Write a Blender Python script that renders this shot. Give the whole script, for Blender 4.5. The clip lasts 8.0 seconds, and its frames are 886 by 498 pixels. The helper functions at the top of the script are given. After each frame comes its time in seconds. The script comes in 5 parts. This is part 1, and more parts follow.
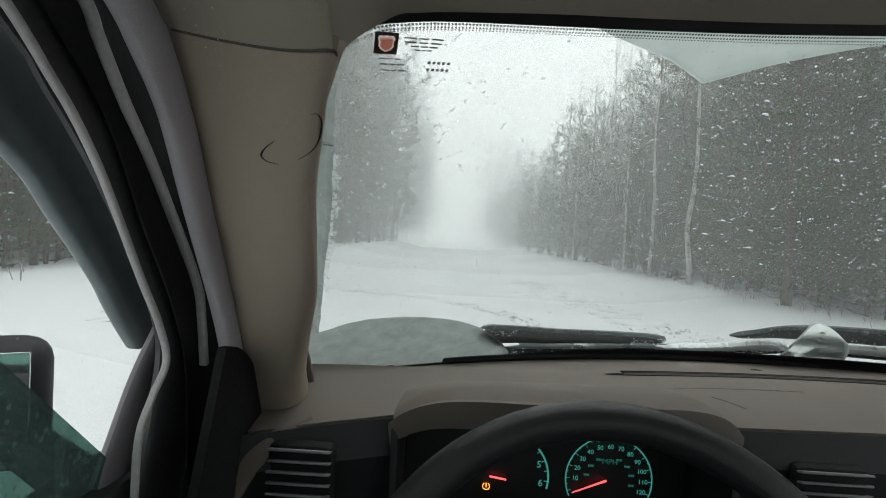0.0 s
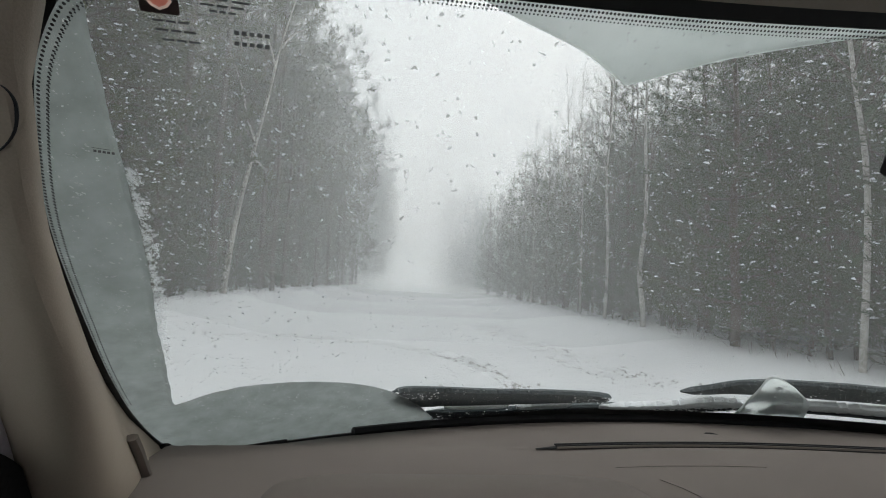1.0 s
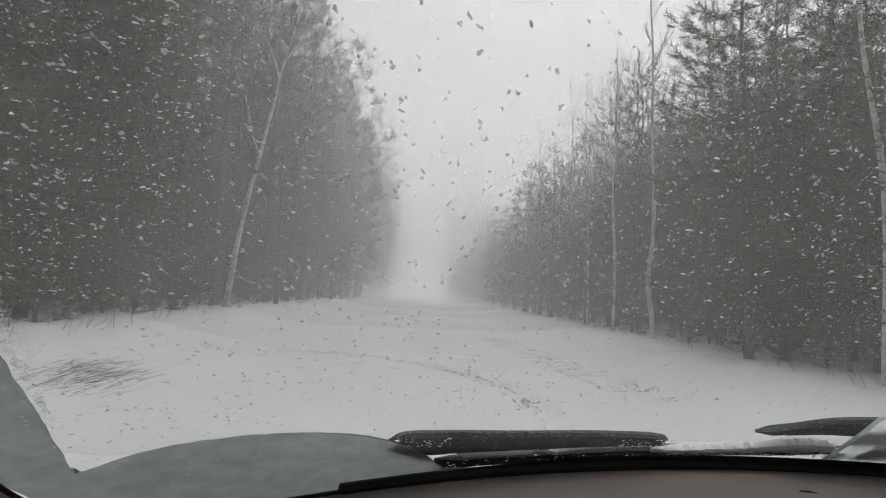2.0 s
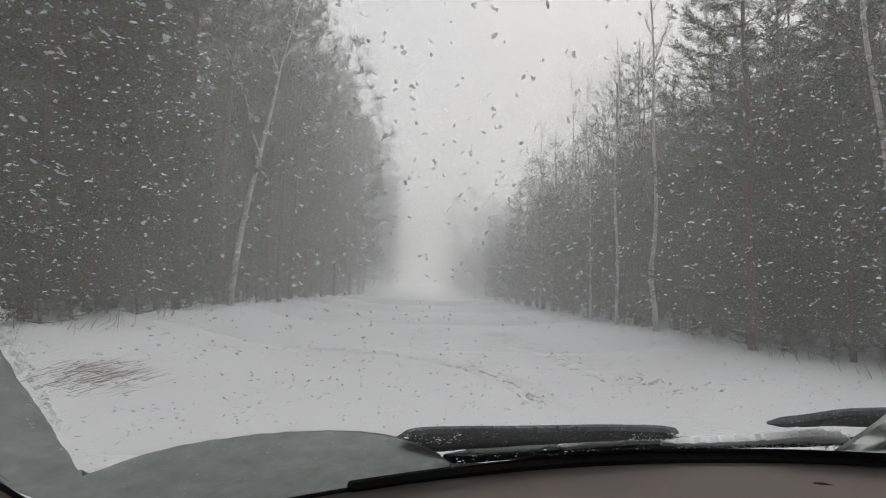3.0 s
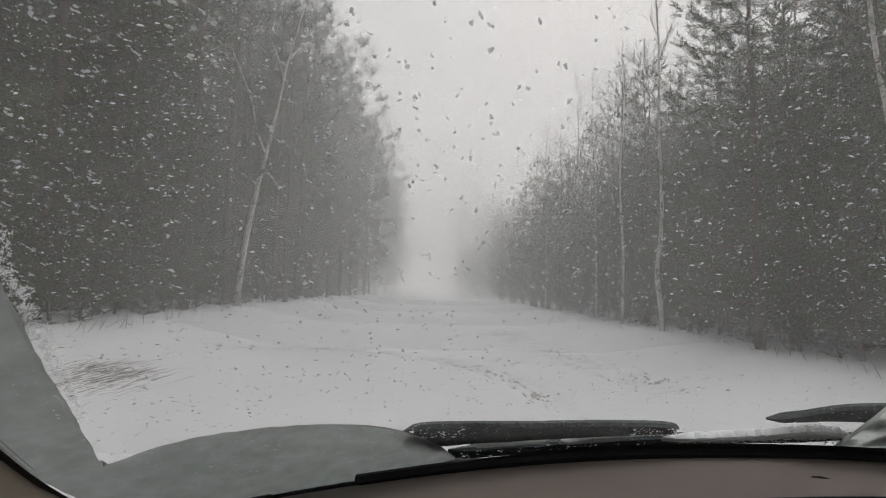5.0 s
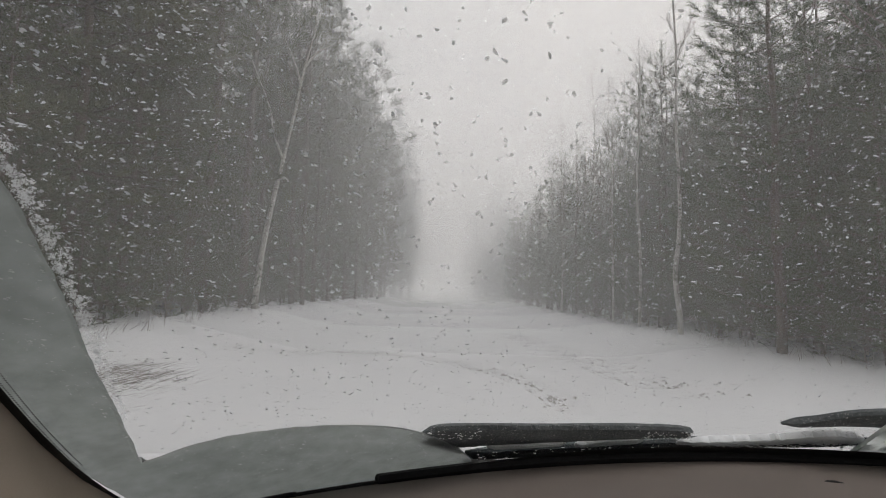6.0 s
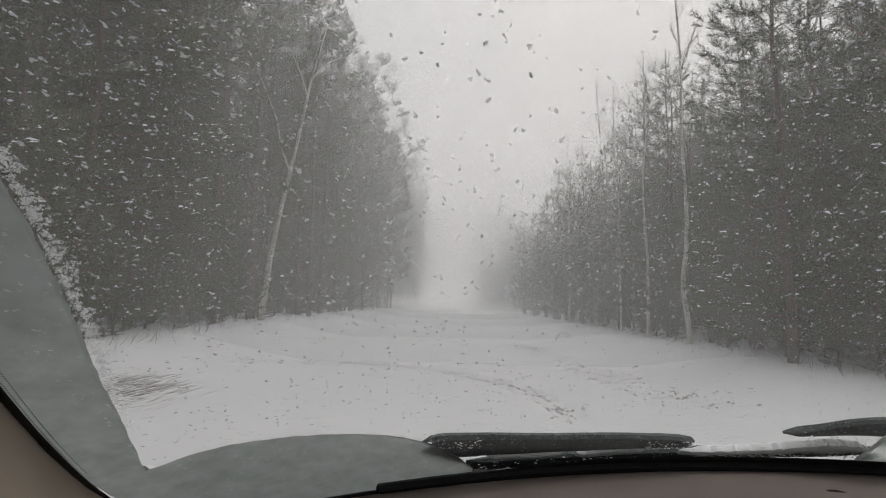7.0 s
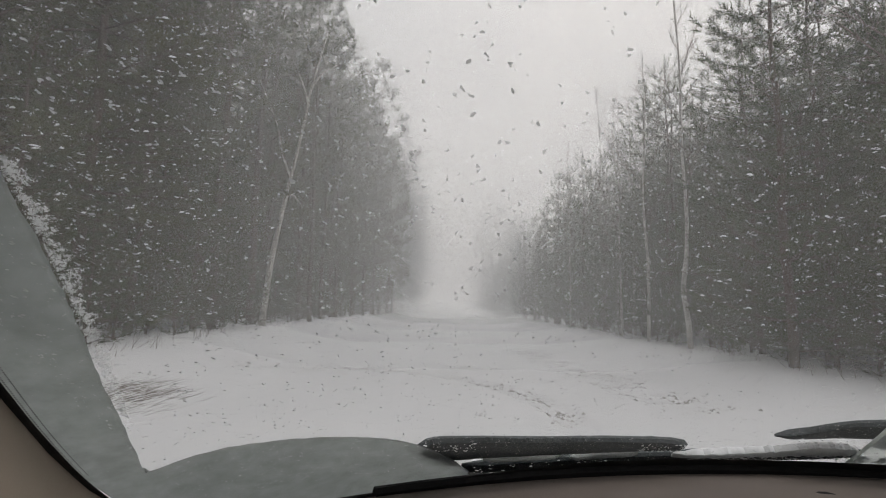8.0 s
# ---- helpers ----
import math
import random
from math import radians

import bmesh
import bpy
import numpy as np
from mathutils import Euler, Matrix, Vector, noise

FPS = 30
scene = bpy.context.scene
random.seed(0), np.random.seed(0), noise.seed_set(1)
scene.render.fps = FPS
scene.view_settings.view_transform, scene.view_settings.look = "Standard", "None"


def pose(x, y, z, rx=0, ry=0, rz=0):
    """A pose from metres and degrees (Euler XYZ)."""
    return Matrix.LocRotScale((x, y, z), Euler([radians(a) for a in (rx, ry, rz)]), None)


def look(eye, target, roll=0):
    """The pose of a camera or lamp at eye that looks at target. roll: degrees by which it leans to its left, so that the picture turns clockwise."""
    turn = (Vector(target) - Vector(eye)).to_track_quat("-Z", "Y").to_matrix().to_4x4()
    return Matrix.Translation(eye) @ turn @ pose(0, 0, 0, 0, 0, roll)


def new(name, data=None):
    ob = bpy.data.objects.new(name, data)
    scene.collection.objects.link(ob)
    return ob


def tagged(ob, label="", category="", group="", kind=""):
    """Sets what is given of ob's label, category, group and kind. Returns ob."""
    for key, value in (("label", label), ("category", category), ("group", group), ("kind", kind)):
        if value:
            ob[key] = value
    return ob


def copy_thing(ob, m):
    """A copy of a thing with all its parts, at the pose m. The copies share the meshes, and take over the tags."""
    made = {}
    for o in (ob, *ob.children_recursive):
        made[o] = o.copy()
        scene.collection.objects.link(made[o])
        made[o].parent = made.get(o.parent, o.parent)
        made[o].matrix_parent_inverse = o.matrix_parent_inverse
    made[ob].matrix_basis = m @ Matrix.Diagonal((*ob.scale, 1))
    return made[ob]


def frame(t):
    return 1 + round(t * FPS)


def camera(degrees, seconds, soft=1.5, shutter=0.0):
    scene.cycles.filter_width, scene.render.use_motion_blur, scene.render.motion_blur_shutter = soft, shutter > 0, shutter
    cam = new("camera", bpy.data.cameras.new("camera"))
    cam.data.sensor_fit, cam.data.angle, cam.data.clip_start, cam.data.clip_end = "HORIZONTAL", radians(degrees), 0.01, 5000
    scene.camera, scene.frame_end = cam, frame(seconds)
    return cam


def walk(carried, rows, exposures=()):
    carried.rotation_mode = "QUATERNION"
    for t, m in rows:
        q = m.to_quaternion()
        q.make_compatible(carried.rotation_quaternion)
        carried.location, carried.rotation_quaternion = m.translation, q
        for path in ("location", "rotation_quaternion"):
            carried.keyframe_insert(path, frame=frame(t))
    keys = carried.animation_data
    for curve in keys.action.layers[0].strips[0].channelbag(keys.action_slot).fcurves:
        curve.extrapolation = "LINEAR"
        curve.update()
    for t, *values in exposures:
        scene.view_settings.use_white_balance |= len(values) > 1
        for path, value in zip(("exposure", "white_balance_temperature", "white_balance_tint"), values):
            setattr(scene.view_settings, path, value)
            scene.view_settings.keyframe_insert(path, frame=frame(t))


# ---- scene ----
cam = camera(83.5, 8.0, soft=1.0)
PATH = [
    (0, (0.006, 0.072, 1.194), (-0.043, 2.070, 1.144), 3.0),
    (0.5, (0.036, 0.106, 1.195), (0.163, 2.102, 1.203), 2.7),
    (0.8, (0.061, 0.134, 1.202), (0.178, 2.129, 1.278), 2.7),
    (1, (0.079, 0.192, 1.2), (0.179, 2.185, 1.332), 2.8),
    (1.5, (0.08, 0.336, 1.2), (0.165, 2.326, 1.384), 2.8),
    (3, (0.074, 0.361, 1.199), (0.146, 2.354, 1.361), 1.7),
    (3.5, (0.073, 0.360, 1.192), (0.146, 2.352, 1.351), 1.6),
    (4, (0.076, 0.356, 1.194), (0.148, 2.349, 1.352), 1.6),
    (5.5, (0.074, 0.337, 1.199), (0.098, 2.33, 1.363), 1.5),
    (6, (0.073, 0.326, 1.201), (0.062, 2.319, 1.372), 1.5),
    (6.5, (0.078, 0.322, 1.202), (0.048, 2.312, 1.395), 1.4),
    (7, (0.082, 0.317, 1.201), (0.044, 2.306, 1.413), 1.2),
    (8, (0.089, 0.306, 1.201), (0.048, 2.292, 1.433), 1.1),
]
EXPOSURES = [(0, 1.36, 6500, 1), (0.8, 1.23, 6500, 5), (1.6, 0.87, 6700, 11), (4.0, 0.81, 6800, 13), (5.5, 0.76, 6900, 14), (8, 0.77, 6900, 14)]
walk(cam, [(t, look(eye, target, roll)) for t, eye, target, roll in PATH], EXPOSURES)

# ---- world and light: a bright overcast sky in a snowfall ----
world = bpy.data.worlds.new("sky")
scene.world = world
world.use_nodes = True
wn, wl = world.node_tree.nodes, world.node_tree.links
sky = wn.new("ShaderNodeTexSky")
sky.sky_type, sky.sun_disc = "NISHITA", False
sky.sun_elevation, sky.sun_rotation, sky.dust_density = radians(38), radians(20), 6.0
haze = wn.new("ShaderNodeMixRGB")
haze.inputs["Fac"].default_value = 0.92
haze.inputs["Color2"].default_value = (6.6, 6.7, 6.85, 1)
wl.new(sky.outputs["Color"], haze.inputs["Color1"])
wn["Background"].inputs["Strength"].default_value = 0.11
wl.new(haze.outputs["Color"], wn["Background"].inputs["Color"])
sun = new("sun", bpy.data.lights.new("sun", "SUN"))
sun.data.energy, sun.data.angle, sun.data.color = 0.5, radians(40), (1.0, 0.98, 0.95)
sun.matrix_world = look((0, 0, 60), (-12, -33, 0))


# ---- materials ----
def material(name, color, rough=0.6, metal=0.0, vary=0.25, size=30.0, bump=0.2, fine=None, second=None, spec=0.5):
    """A surface with noise at two scales in its colour, roughness and relief."""
    m = bpy.data.materials.new(name)
    m.use_nodes = True
    n, l = m.node_tree.nodes, m.node_tree.links
    b = n["Principled BSDF"]
    b.inputs["Metallic"].default_value = metal
    b.inputs["Specular IOR Level"].default_value = spec
    at = n.new("ShaderNodeTexCoord")
    big, small = n.new("ShaderNodeTexNoise"), n.new("ShaderNodeTexNoise")
    big.inputs["Scale"].default_value, big.inputs["Detail"].default_value = size * 0.15, 4
    small.inputs["Scale"].default_value, small.inputs["Detail"].default_value = fine or size * 4, 3
    for t in (big, small):
        l.new(at.outputs["Object"], t.inputs["Vector"])
    ramp = n.new("ShaderNodeMixRGB")
    other = second or tuple(c * (1 - vary) for c in color)
    ramp.inputs["Color1"].default_value, ramp.inputs["Color2"].default_value = (*color, 1), (*other, 1)
    mix = n.new("ShaderNodeMath")
    mix.operation = "MULTIPLY"
    l.new(big.outputs["Fac"], mix.inputs[0])
    l.new(small.outputs["Fac"], mix.inputs[1])
    scale = n.new("ShaderNodeMapRange")
    scale.inputs["From Min"].default_value, scale.inputs["From Max"].default_value = 0.12, 0.4
    l.new(mix.outputs[0], scale.inputs["Value"])
    l.new(scale.outputs["Result"], ramp.inputs["Fac"])
    l.new(ramp.outputs["Color"], b.inputs["Base Color"])
    r = n.new("ShaderNodeMapRange")
    r.inputs["To Min"].default_value, r.inputs["To Max"].default_value = max(0.02, rough - 0.1), min(1, rough + 0.1)
    l.new(small.outputs["Fac"], r.inputs["Value"])
    l.new(r.outputs["Result"], b.inputs["Roughness"])
    if bump:
        h = n.new("ShaderNodeBump")
        h.inputs["Strength"].default_value, h.inputs["Distance"].default_value = bump, 0.3 / size
        l.new(small.outputs["Fac"], h.inputs["Height"])
        l.new(h.outputs["Normal"], b.inputs["Normal"])
    return m


def glowing(name, color, strength):
    m = bpy.data.materials.new(name)
    m.use_nodes = True
    b = m.node_tree.nodes["Principled BSDF"]
    b.inputs["Base Color"].default_value = (*[c * 0.3 for c in color], 1)
    b.inputs["Emission Color"].default_value, b.inputs["Emission Strength"].default_value = (*color, 1), strength
    return m


def clear_glass(name, tint, cloud=0.0, cloud_size=8.0):
    """Thin tinted pane: lets light straight through, mirrors a little, with a faint film of moisture."""
    m = bpy.data.materials.new(name)
    m.use_nodes = True
    n, l = m.node_tree.nodes, m.node_tree.links
    n.remove(n["Principled BSDF"])
    t, g = n.new("ShaderNodeBsdfTransparent"), n.new("ShaderNodeBsdfGlossy")
    t.inputs["Color"].default_value = (*tint, 1)
    g.inputs["Roughness"].default_value = 0.03
    mix = n.new("ShaderNodeMixShader")
    mix.inputs[0].default_value = 0.02
    l.new(t.outputs[0], mix.inputs[1])
    l.new(g.outputs[0], mix.inputs[2])
    last = mix
    if cloud:
        d, film, tex, rng = (n.new("ShaderNodeBsdfTranslucent"), n.new("ShaderNodeMixShader"), n.new("ShaderNodeTexNoise"), n.new("ShaderNodeMapRange"))
        d.inputs["Color"].default_value = (0.9, 0.92, 0.92, 1)
        tex.inputs["Scale"].default_value, tex.inputs["Detail"].default_value = cloud_size, 5
        at = n.new("ShaderNodeTexCoord")
        l.new(at.outputs["Object"], tex.inputs["Vector"])
        l.new(tex.outputs["Fac"], rng.inputs["Value"])
        rng.inputs["To Min"].default_value, rng.inputs["To Max"].default_value = cloud * 0.4, cloud * 1.6
        l.new(rng.outputs["Result"], film.inputs[0])
        l.new(mix.outputs[0], film.inputs[1])
        l.new(d.outputs[0], film.inputs[2])
        last = film
    l.new(last.outputs[0], n["Material Output"].inputs["Surface"])
    return m


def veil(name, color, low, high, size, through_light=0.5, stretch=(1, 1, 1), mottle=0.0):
    """Half see-through snow, film or haze sheet: part open, part white matter that scatters light to both sides."""
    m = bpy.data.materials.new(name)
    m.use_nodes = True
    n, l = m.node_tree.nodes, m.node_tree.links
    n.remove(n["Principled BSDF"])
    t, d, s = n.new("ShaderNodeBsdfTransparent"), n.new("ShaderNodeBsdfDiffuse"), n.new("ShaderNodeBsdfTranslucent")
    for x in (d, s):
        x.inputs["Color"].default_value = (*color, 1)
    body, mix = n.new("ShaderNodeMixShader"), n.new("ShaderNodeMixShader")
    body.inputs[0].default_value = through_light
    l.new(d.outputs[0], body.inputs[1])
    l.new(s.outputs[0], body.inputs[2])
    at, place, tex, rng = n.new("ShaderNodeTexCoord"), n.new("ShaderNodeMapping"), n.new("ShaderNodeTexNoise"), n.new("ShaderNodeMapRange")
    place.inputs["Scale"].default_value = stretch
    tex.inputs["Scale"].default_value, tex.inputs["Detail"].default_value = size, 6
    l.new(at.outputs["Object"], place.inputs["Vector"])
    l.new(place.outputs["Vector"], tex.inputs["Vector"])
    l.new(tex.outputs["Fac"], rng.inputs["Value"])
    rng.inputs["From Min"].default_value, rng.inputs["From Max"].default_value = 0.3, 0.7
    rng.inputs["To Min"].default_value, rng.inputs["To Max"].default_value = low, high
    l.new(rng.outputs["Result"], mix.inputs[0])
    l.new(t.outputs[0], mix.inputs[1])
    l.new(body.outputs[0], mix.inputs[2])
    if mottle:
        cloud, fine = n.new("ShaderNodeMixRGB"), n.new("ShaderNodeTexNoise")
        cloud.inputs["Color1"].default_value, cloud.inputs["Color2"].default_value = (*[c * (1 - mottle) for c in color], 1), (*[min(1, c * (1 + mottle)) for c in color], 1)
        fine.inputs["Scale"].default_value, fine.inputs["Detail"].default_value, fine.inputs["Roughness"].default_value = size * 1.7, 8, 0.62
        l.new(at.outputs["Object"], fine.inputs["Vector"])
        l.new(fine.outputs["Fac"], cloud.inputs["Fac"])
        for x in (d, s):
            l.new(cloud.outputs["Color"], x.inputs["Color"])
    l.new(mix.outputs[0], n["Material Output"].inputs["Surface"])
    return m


BEIGE = material("beige_trim", (0.33, 0.275, 0.225), 0.75, vary=0.12, size=60, bump=0.12, fine=900, spec=0.25)
LINER = material("headliner_cloth", (0.33, 0.29, 0.245), 0.95, vary=0.15, size=60, bump=0.25, fine=1400, spec=0.1)
DASH = material("dash_vinyl", (0.140, 0.118, 0.104), 0.7, vary=0.12, size=50, bump=0.2, fine=1100, spec=0.25)
# for worn dash lines and the shadow drawn under the headliner edge
SEAM = material("wear_and_gap_shade_vinyl", (0.10, 0.085, 0.075), 0.8, vary=0.2, size=60, bump=0)
DARK = material("charcoal_plastic", (0.022, 0.022, 0.025), 0.6, vary=0.3, size=50, bump=0.15, fine=900, spec=0.3)
GREY = material("grey_plastic", (0.20, 0.188, 0.205), 0.5, vary=0.2, size=50, bump=0.12, fine=800, spec=0.3)
FRAME = material("satin_black_frame", (0.048, 0.048, 0.052), 0.4, vary=0.3, size=60, bump=0.1, spec=0.45)
RUBBER = material("black_rubber", (0.012, 0.012, 0.013), 0.75, vary=0.3, size=60, bump=0.1, spec=0.2)
# both seal colours are lightened beyond their own tone to imitate window light
SEAL_GREY = material("lightened_seal_cloth", (0.58, 0.545, 0.59), 0.8, vary=0.18, size=50, bump=0.15, fine=900, spec=0.2)
STRIP = material("grey_weatherstrip", (0.46, 0.44, 0.445), 0.6, vary=0.2, size=60, bump=0.15, spec=0.25)
LEATHER = material("grained_vinyl", (0.018, 0.018, 0.02), 0.45, vary=0.3, size=60, bump=0.12, fine=900, spec=0.4)
FRIT = material("black_ceramic", (0.01, 0.01, 0.01), 0.5, vary=0.1, size=60, bump=0)
PAINT = material("grey_car_paint", (0.13, 0.15, 0.155), 0.35, metal=0.3, vary=0.15, size=20, bump=0)
FROZEN = material("frosted_rubber", (0.030, 0.040, 0.044), 0.7, vary=0.2, size=60, bump=0.5, fine=260, second=(0.085, 0.10, 0.105))
FACE = material("gauge_black", (0.006, 0.007, 0.008), 0.5, vary=0.3, size=40, bump=0)
TEAL = glowing("backlit_teal", (0.10, 0.60, 0.50), 0.15)
TEAL_DIM = glowing("backlit_teal_dim", (0.06, 0.40, 0.32), 0.08)
RED = glowing("lit_needle", (1.0, 0.08, 0.09), 0.9)
AMBER = glowing("lit_warning", (1.0, 0.28, 0.04), 1.0)
CHROME = material("bright_metal", (0.6, 0.6, 0.6), 0.2, metal=1.0, vary=0.1, bump=0)
GLASS = clear_glass("windshield_glass", (0.885, 0.90, 0.89), cloud=0.025)
SIDE_GLASS = clear_glass("door_glass", (0.26, 0.37, 0.34), cloud=0.05, cloud_size=60)
MIRROR = material("mirror_silver", (0.8, 0.82, 0.82), 0.03, metal=1.0, vary=0.02, bump=0)
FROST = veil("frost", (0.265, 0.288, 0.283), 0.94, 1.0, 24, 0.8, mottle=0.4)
PACKED = veil("packed_snow", (0.80, 0.84, 0.83), 0.97, 1.0, 30, 0.75, mottle=0.1)
THIN_FROST = veil("thin_frost", (0.60, 0.65, 0.635), 0.80, 0.97, 16, 0.8, mottle=0.2)
FROST_EDGE = veil("rime", (0.93, 0.95, 0.96), 0.7, 1.0, 90, 0.6)
FLECK = veil("melting_fleck", (0.56, 0.575, 0.58), 0.5, 1.0, 300, 0.7)
SNOW = material("snow", (0.68, 0.69, 0.705), 0.9, vary=0.08, size=4, bump=0.35, fine=60, spec=0.2)
FLAKE = material("snowflake", (0.50, 0.51, 0.53), 0.9, vary=0.08, size=8, bump=0, spec=0.1)
TREE_SNOW = material("tree_snow", (0.84, 0.86, 0.88), 0.9, vary=0.08, size=8, bump=0.2, spec=0.2)
NEEDLES = material("pine_needles", (0.036, 0.055, 0.027), 0.7, vary=0.4, size=3, bump=0, second=(0.075, 0.082, 0.042), spec=0.2)
NEEDLES_TALL = material("tall_pine_needles", (0.040, 0.052, 0.024), 0.7, vary=0.4, size=2, bump=0, second=(0.095, 0.092, 0.048), spec=0.2)
BARK = material("pine_bark", (0.10, 0.075, 0.06), 0.9, vary=0.5, size=20, bump=0.6, fine=40)
BIRCH = material("birch_bark", (0.45, 0.43, 0.40), 0.8, vary=0.5, size=14, bump=0.3, fine=16, second=(0.19, 0.17, 0.155))
TWIG = material("bare_twig", (0.13, 0.10, 0.085), 0.9, vary=0.4, size=20, bump=0)
# the grey holds the clods' shaded sides as well as dirt
CLOD = material("greyed_snow_clod", (0.50, 0.49, 0.475), 0.95, vary=0.5, size=30, bump=0.3)
STRAW = material("dry_grass", (0.20, 0.175, 0.15), 0.9, vary=0.4, size=20, bump=0)
STICKER_RED = veil("sticker_red_film", (0.70, 0.30, 0.24), 0.95, 1.0, 200, 0.75)
STICKER_BROWN = material("sticker_brown", (0.07, 0.045, 0.04), 0.5, vary=0.1, size=200, bump=0)
STICKER_CREAM = veil("sticker_cream_film", (0.72, 0.52, 0.45), 0.95, 1.0, 200, 0.75)
STICKER_INK = material("sticker_ink", (0.24, 0.25, 0.25), 0.6, vary=0.1, size=200, bump=0)
# haze imitated by see-through white sheets, denser with distance
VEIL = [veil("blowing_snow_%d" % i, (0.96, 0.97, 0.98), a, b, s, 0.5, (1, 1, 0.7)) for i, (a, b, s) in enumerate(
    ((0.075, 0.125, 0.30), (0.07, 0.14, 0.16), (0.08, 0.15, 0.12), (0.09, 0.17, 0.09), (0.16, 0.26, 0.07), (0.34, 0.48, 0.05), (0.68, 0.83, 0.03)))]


# ---- building blocks ----
def mesh_of(name, bm, mat, smooth=True):
    bmesh.ops.recalc_face_normals(bm, faces=bm.faces[:])
    me = bpy.data.meshes.new(name)
    bm.to_mesh(me)
    bm.free()
    me.materials.append(mat)
    if smooth:
        me.shade_smooth()
        me.set_sharp_from_angle(angle=radians(38))
    return me


def raw_mesh(name, verts, faces, mat, smooth=False):
    me = bpy.data.meshes.new(name)
    me.from_pydata(verts, [], faces)
    me.materials.append(mat)
    if smooth:
        me.shade_smooth()
    return me


def base(name, place, label, category, group="", kind=""):
    ob = new(name)
    ob.location = place
    ob.empty_display_size = 0.1
    return tagged(ob, label, category, group, kind)


def part(name, bm, mat, parent, label=""):
    me = bm if isinstance(bm, bpy.types.Mesh) else mesh_of(name, bm, mat)
    ob = new(name, me)
    ob.parent = parent
    up, at = parent, Vector()
    while up:
        at += Vector(up.location)
        up = up.parent
    ob.location = -at
    return tagged(ob, label)


def thing(name, bm, mat, label, category, kind="", group=""):
    me = bm if isinstance(bm, bpy.types.Mesh) else mesh_of(name, bm, mat)
    return tagged(new(name, me), label, category, group, kind)


def smooth_line(points, steps=6):
    """A Catmull-Rom line through the points."""
    p = [Vector(q) for q in points]
    p = [2 * p[0] - p[1], *p, 2 * p[-1] - p[-2]]
    out = []
    for i in range(1, len(p) - 2):
        a, b, c, d = p[i - 1:i + 3]
        for k in range(steps):
            t = k / steps
            out.append(0.5 * (2 * b + (c - a) * t + (2 * a - 5 * b + 4 * c - d) * t * t + (3 * b - a - 3 * c + d) * t ** 3))
    return out + [p[-2]]


def grid(f, nu, nv, thick=0.0, bm=None):
    """A sheet of quads over f(u, v) with u and v from 0 to 1, made solid by thick."""
    bm = bm or bmesh.new()
    v = [[bm.verts.new(f(i / nu, j / nv)) for j in range(nv + 1)] for i in range(nu + 1)]
    faces = [bm.faces.new((v[i][j], v[i + 1][j], v[i + 1][j + 1], v[i][j + 1])) for i in range(nu) for j in range(nv)]
    if thick:
        bmesh.ops.recalc_face_normals(bm, faces=faces)
        bmesh.ops.solidify(bm, geom=faces, thickness=thick)
    return bm


def sweep(line, wide, high=None, sides=8, up=(0, 0, 1), taper=None, bm=None, power=2.0, closed=False):
    """A rounded bar along a line: wide across, high along up."""
    bm, high, line = bm or bmesh.new(), high or wide, [Vector(p) for p in line]
    rings, n = [], len(line)
    for i, p in enumerate(line):
        a, b = (line[(i - 1) % n], line[(i + 1) % n]) if closed else (line[max(i - 1, 0)], line[min(i + 1, n - 1)])
        d = (b - a).normalized()
        side = d.cross(Vector(up))
        side = side.normalized() if side.length > 1e-4 else Vector((1, 0, 0))
        top = side.cross(d).normalized()
        s = taper(i / (n - 1)) if taper else 1.0
        ring = []
        for k in range(sides):
            ang = 2 * math.pi * (k + 0.5) / sides
            c, q = math.cos(ang), math.sin(ang)
            c, q = (math.copysign(abs(w) ** (2 / power), w) for w in (c, q))
            ring.append(bm.verts.new(p + side * c * wide / 2 * s + top * q * high / 2 * s))
        rings.append(ring)
    for i in range(n if closed else n - 1):
        for k in range(sides):
            r, q = rings[i], rings[(i + 1) % n]
            bm.faces.new((r[k], r[(k + 1) % sides], q[(k + 1) % sides], q[k]))
    if not closed:
        bm.faces.new(rings[0])
        bm.faces.new(rings[-1])
    return bm


def block(centre, size, round_by=0.0, turn=None, bm=None, segments=2):
    bm = bm or bmesh.new()
    m = Matrix.Translation(centre) @ (turn or Matrix()) @ Matrix.Diagonal((*size, 1))
    made = bmesh.ops.create_cube(bm, size=1, matrix=m)
    if round_by:
        edges = list({e for v in made["verts"] for e in v.link_edges})
        bmesh.ops.bevel(bm, geom=edges, offset=round_by, segments=segments, affect="EDGES", profile=0.5)
    return bm


def letters(text, size, m, name, mat, parent, label=""):
    """Writing in the built-in font, as a mesh, at the pose m."""
    c = bpy.data.curves.new(name, "FONT")
    c.body, c.size, c.align_x, c.align_y, c.extrude = text, size, "CENTER", "CENTER", 0.0002
    ob = bpy.data.objects.new(name, c)
    scene.collection.objects.link(ob)
    me = bpy.data.meshes.new_from_object(ob.evaluated_get(bpy.context.evaluated_depsgraph_get()))
    bpy.data.objects.remove(ob)
    me.transform(m)
    me.materials.clear()
    me.materials.append(mat)
    return part(name, me, mat, parent, label)


# ---- the car: its measures ----
MID = 0.47                      # the car's middle line
car = base("car", (MID, 0.3, 0.0), "parked sedan with beige and charcoal interior, engine on, windshield partly iced", "car")


def shield(x, z, out=0.0):
    """A point of the windshield's inner face; out: metres beyond it."""
    return Vector((x, 1.013 - 1.4 * (z - 1) - 0.455 * (x - MID) ** 2 + out * 0.58, z + out * 0.81))


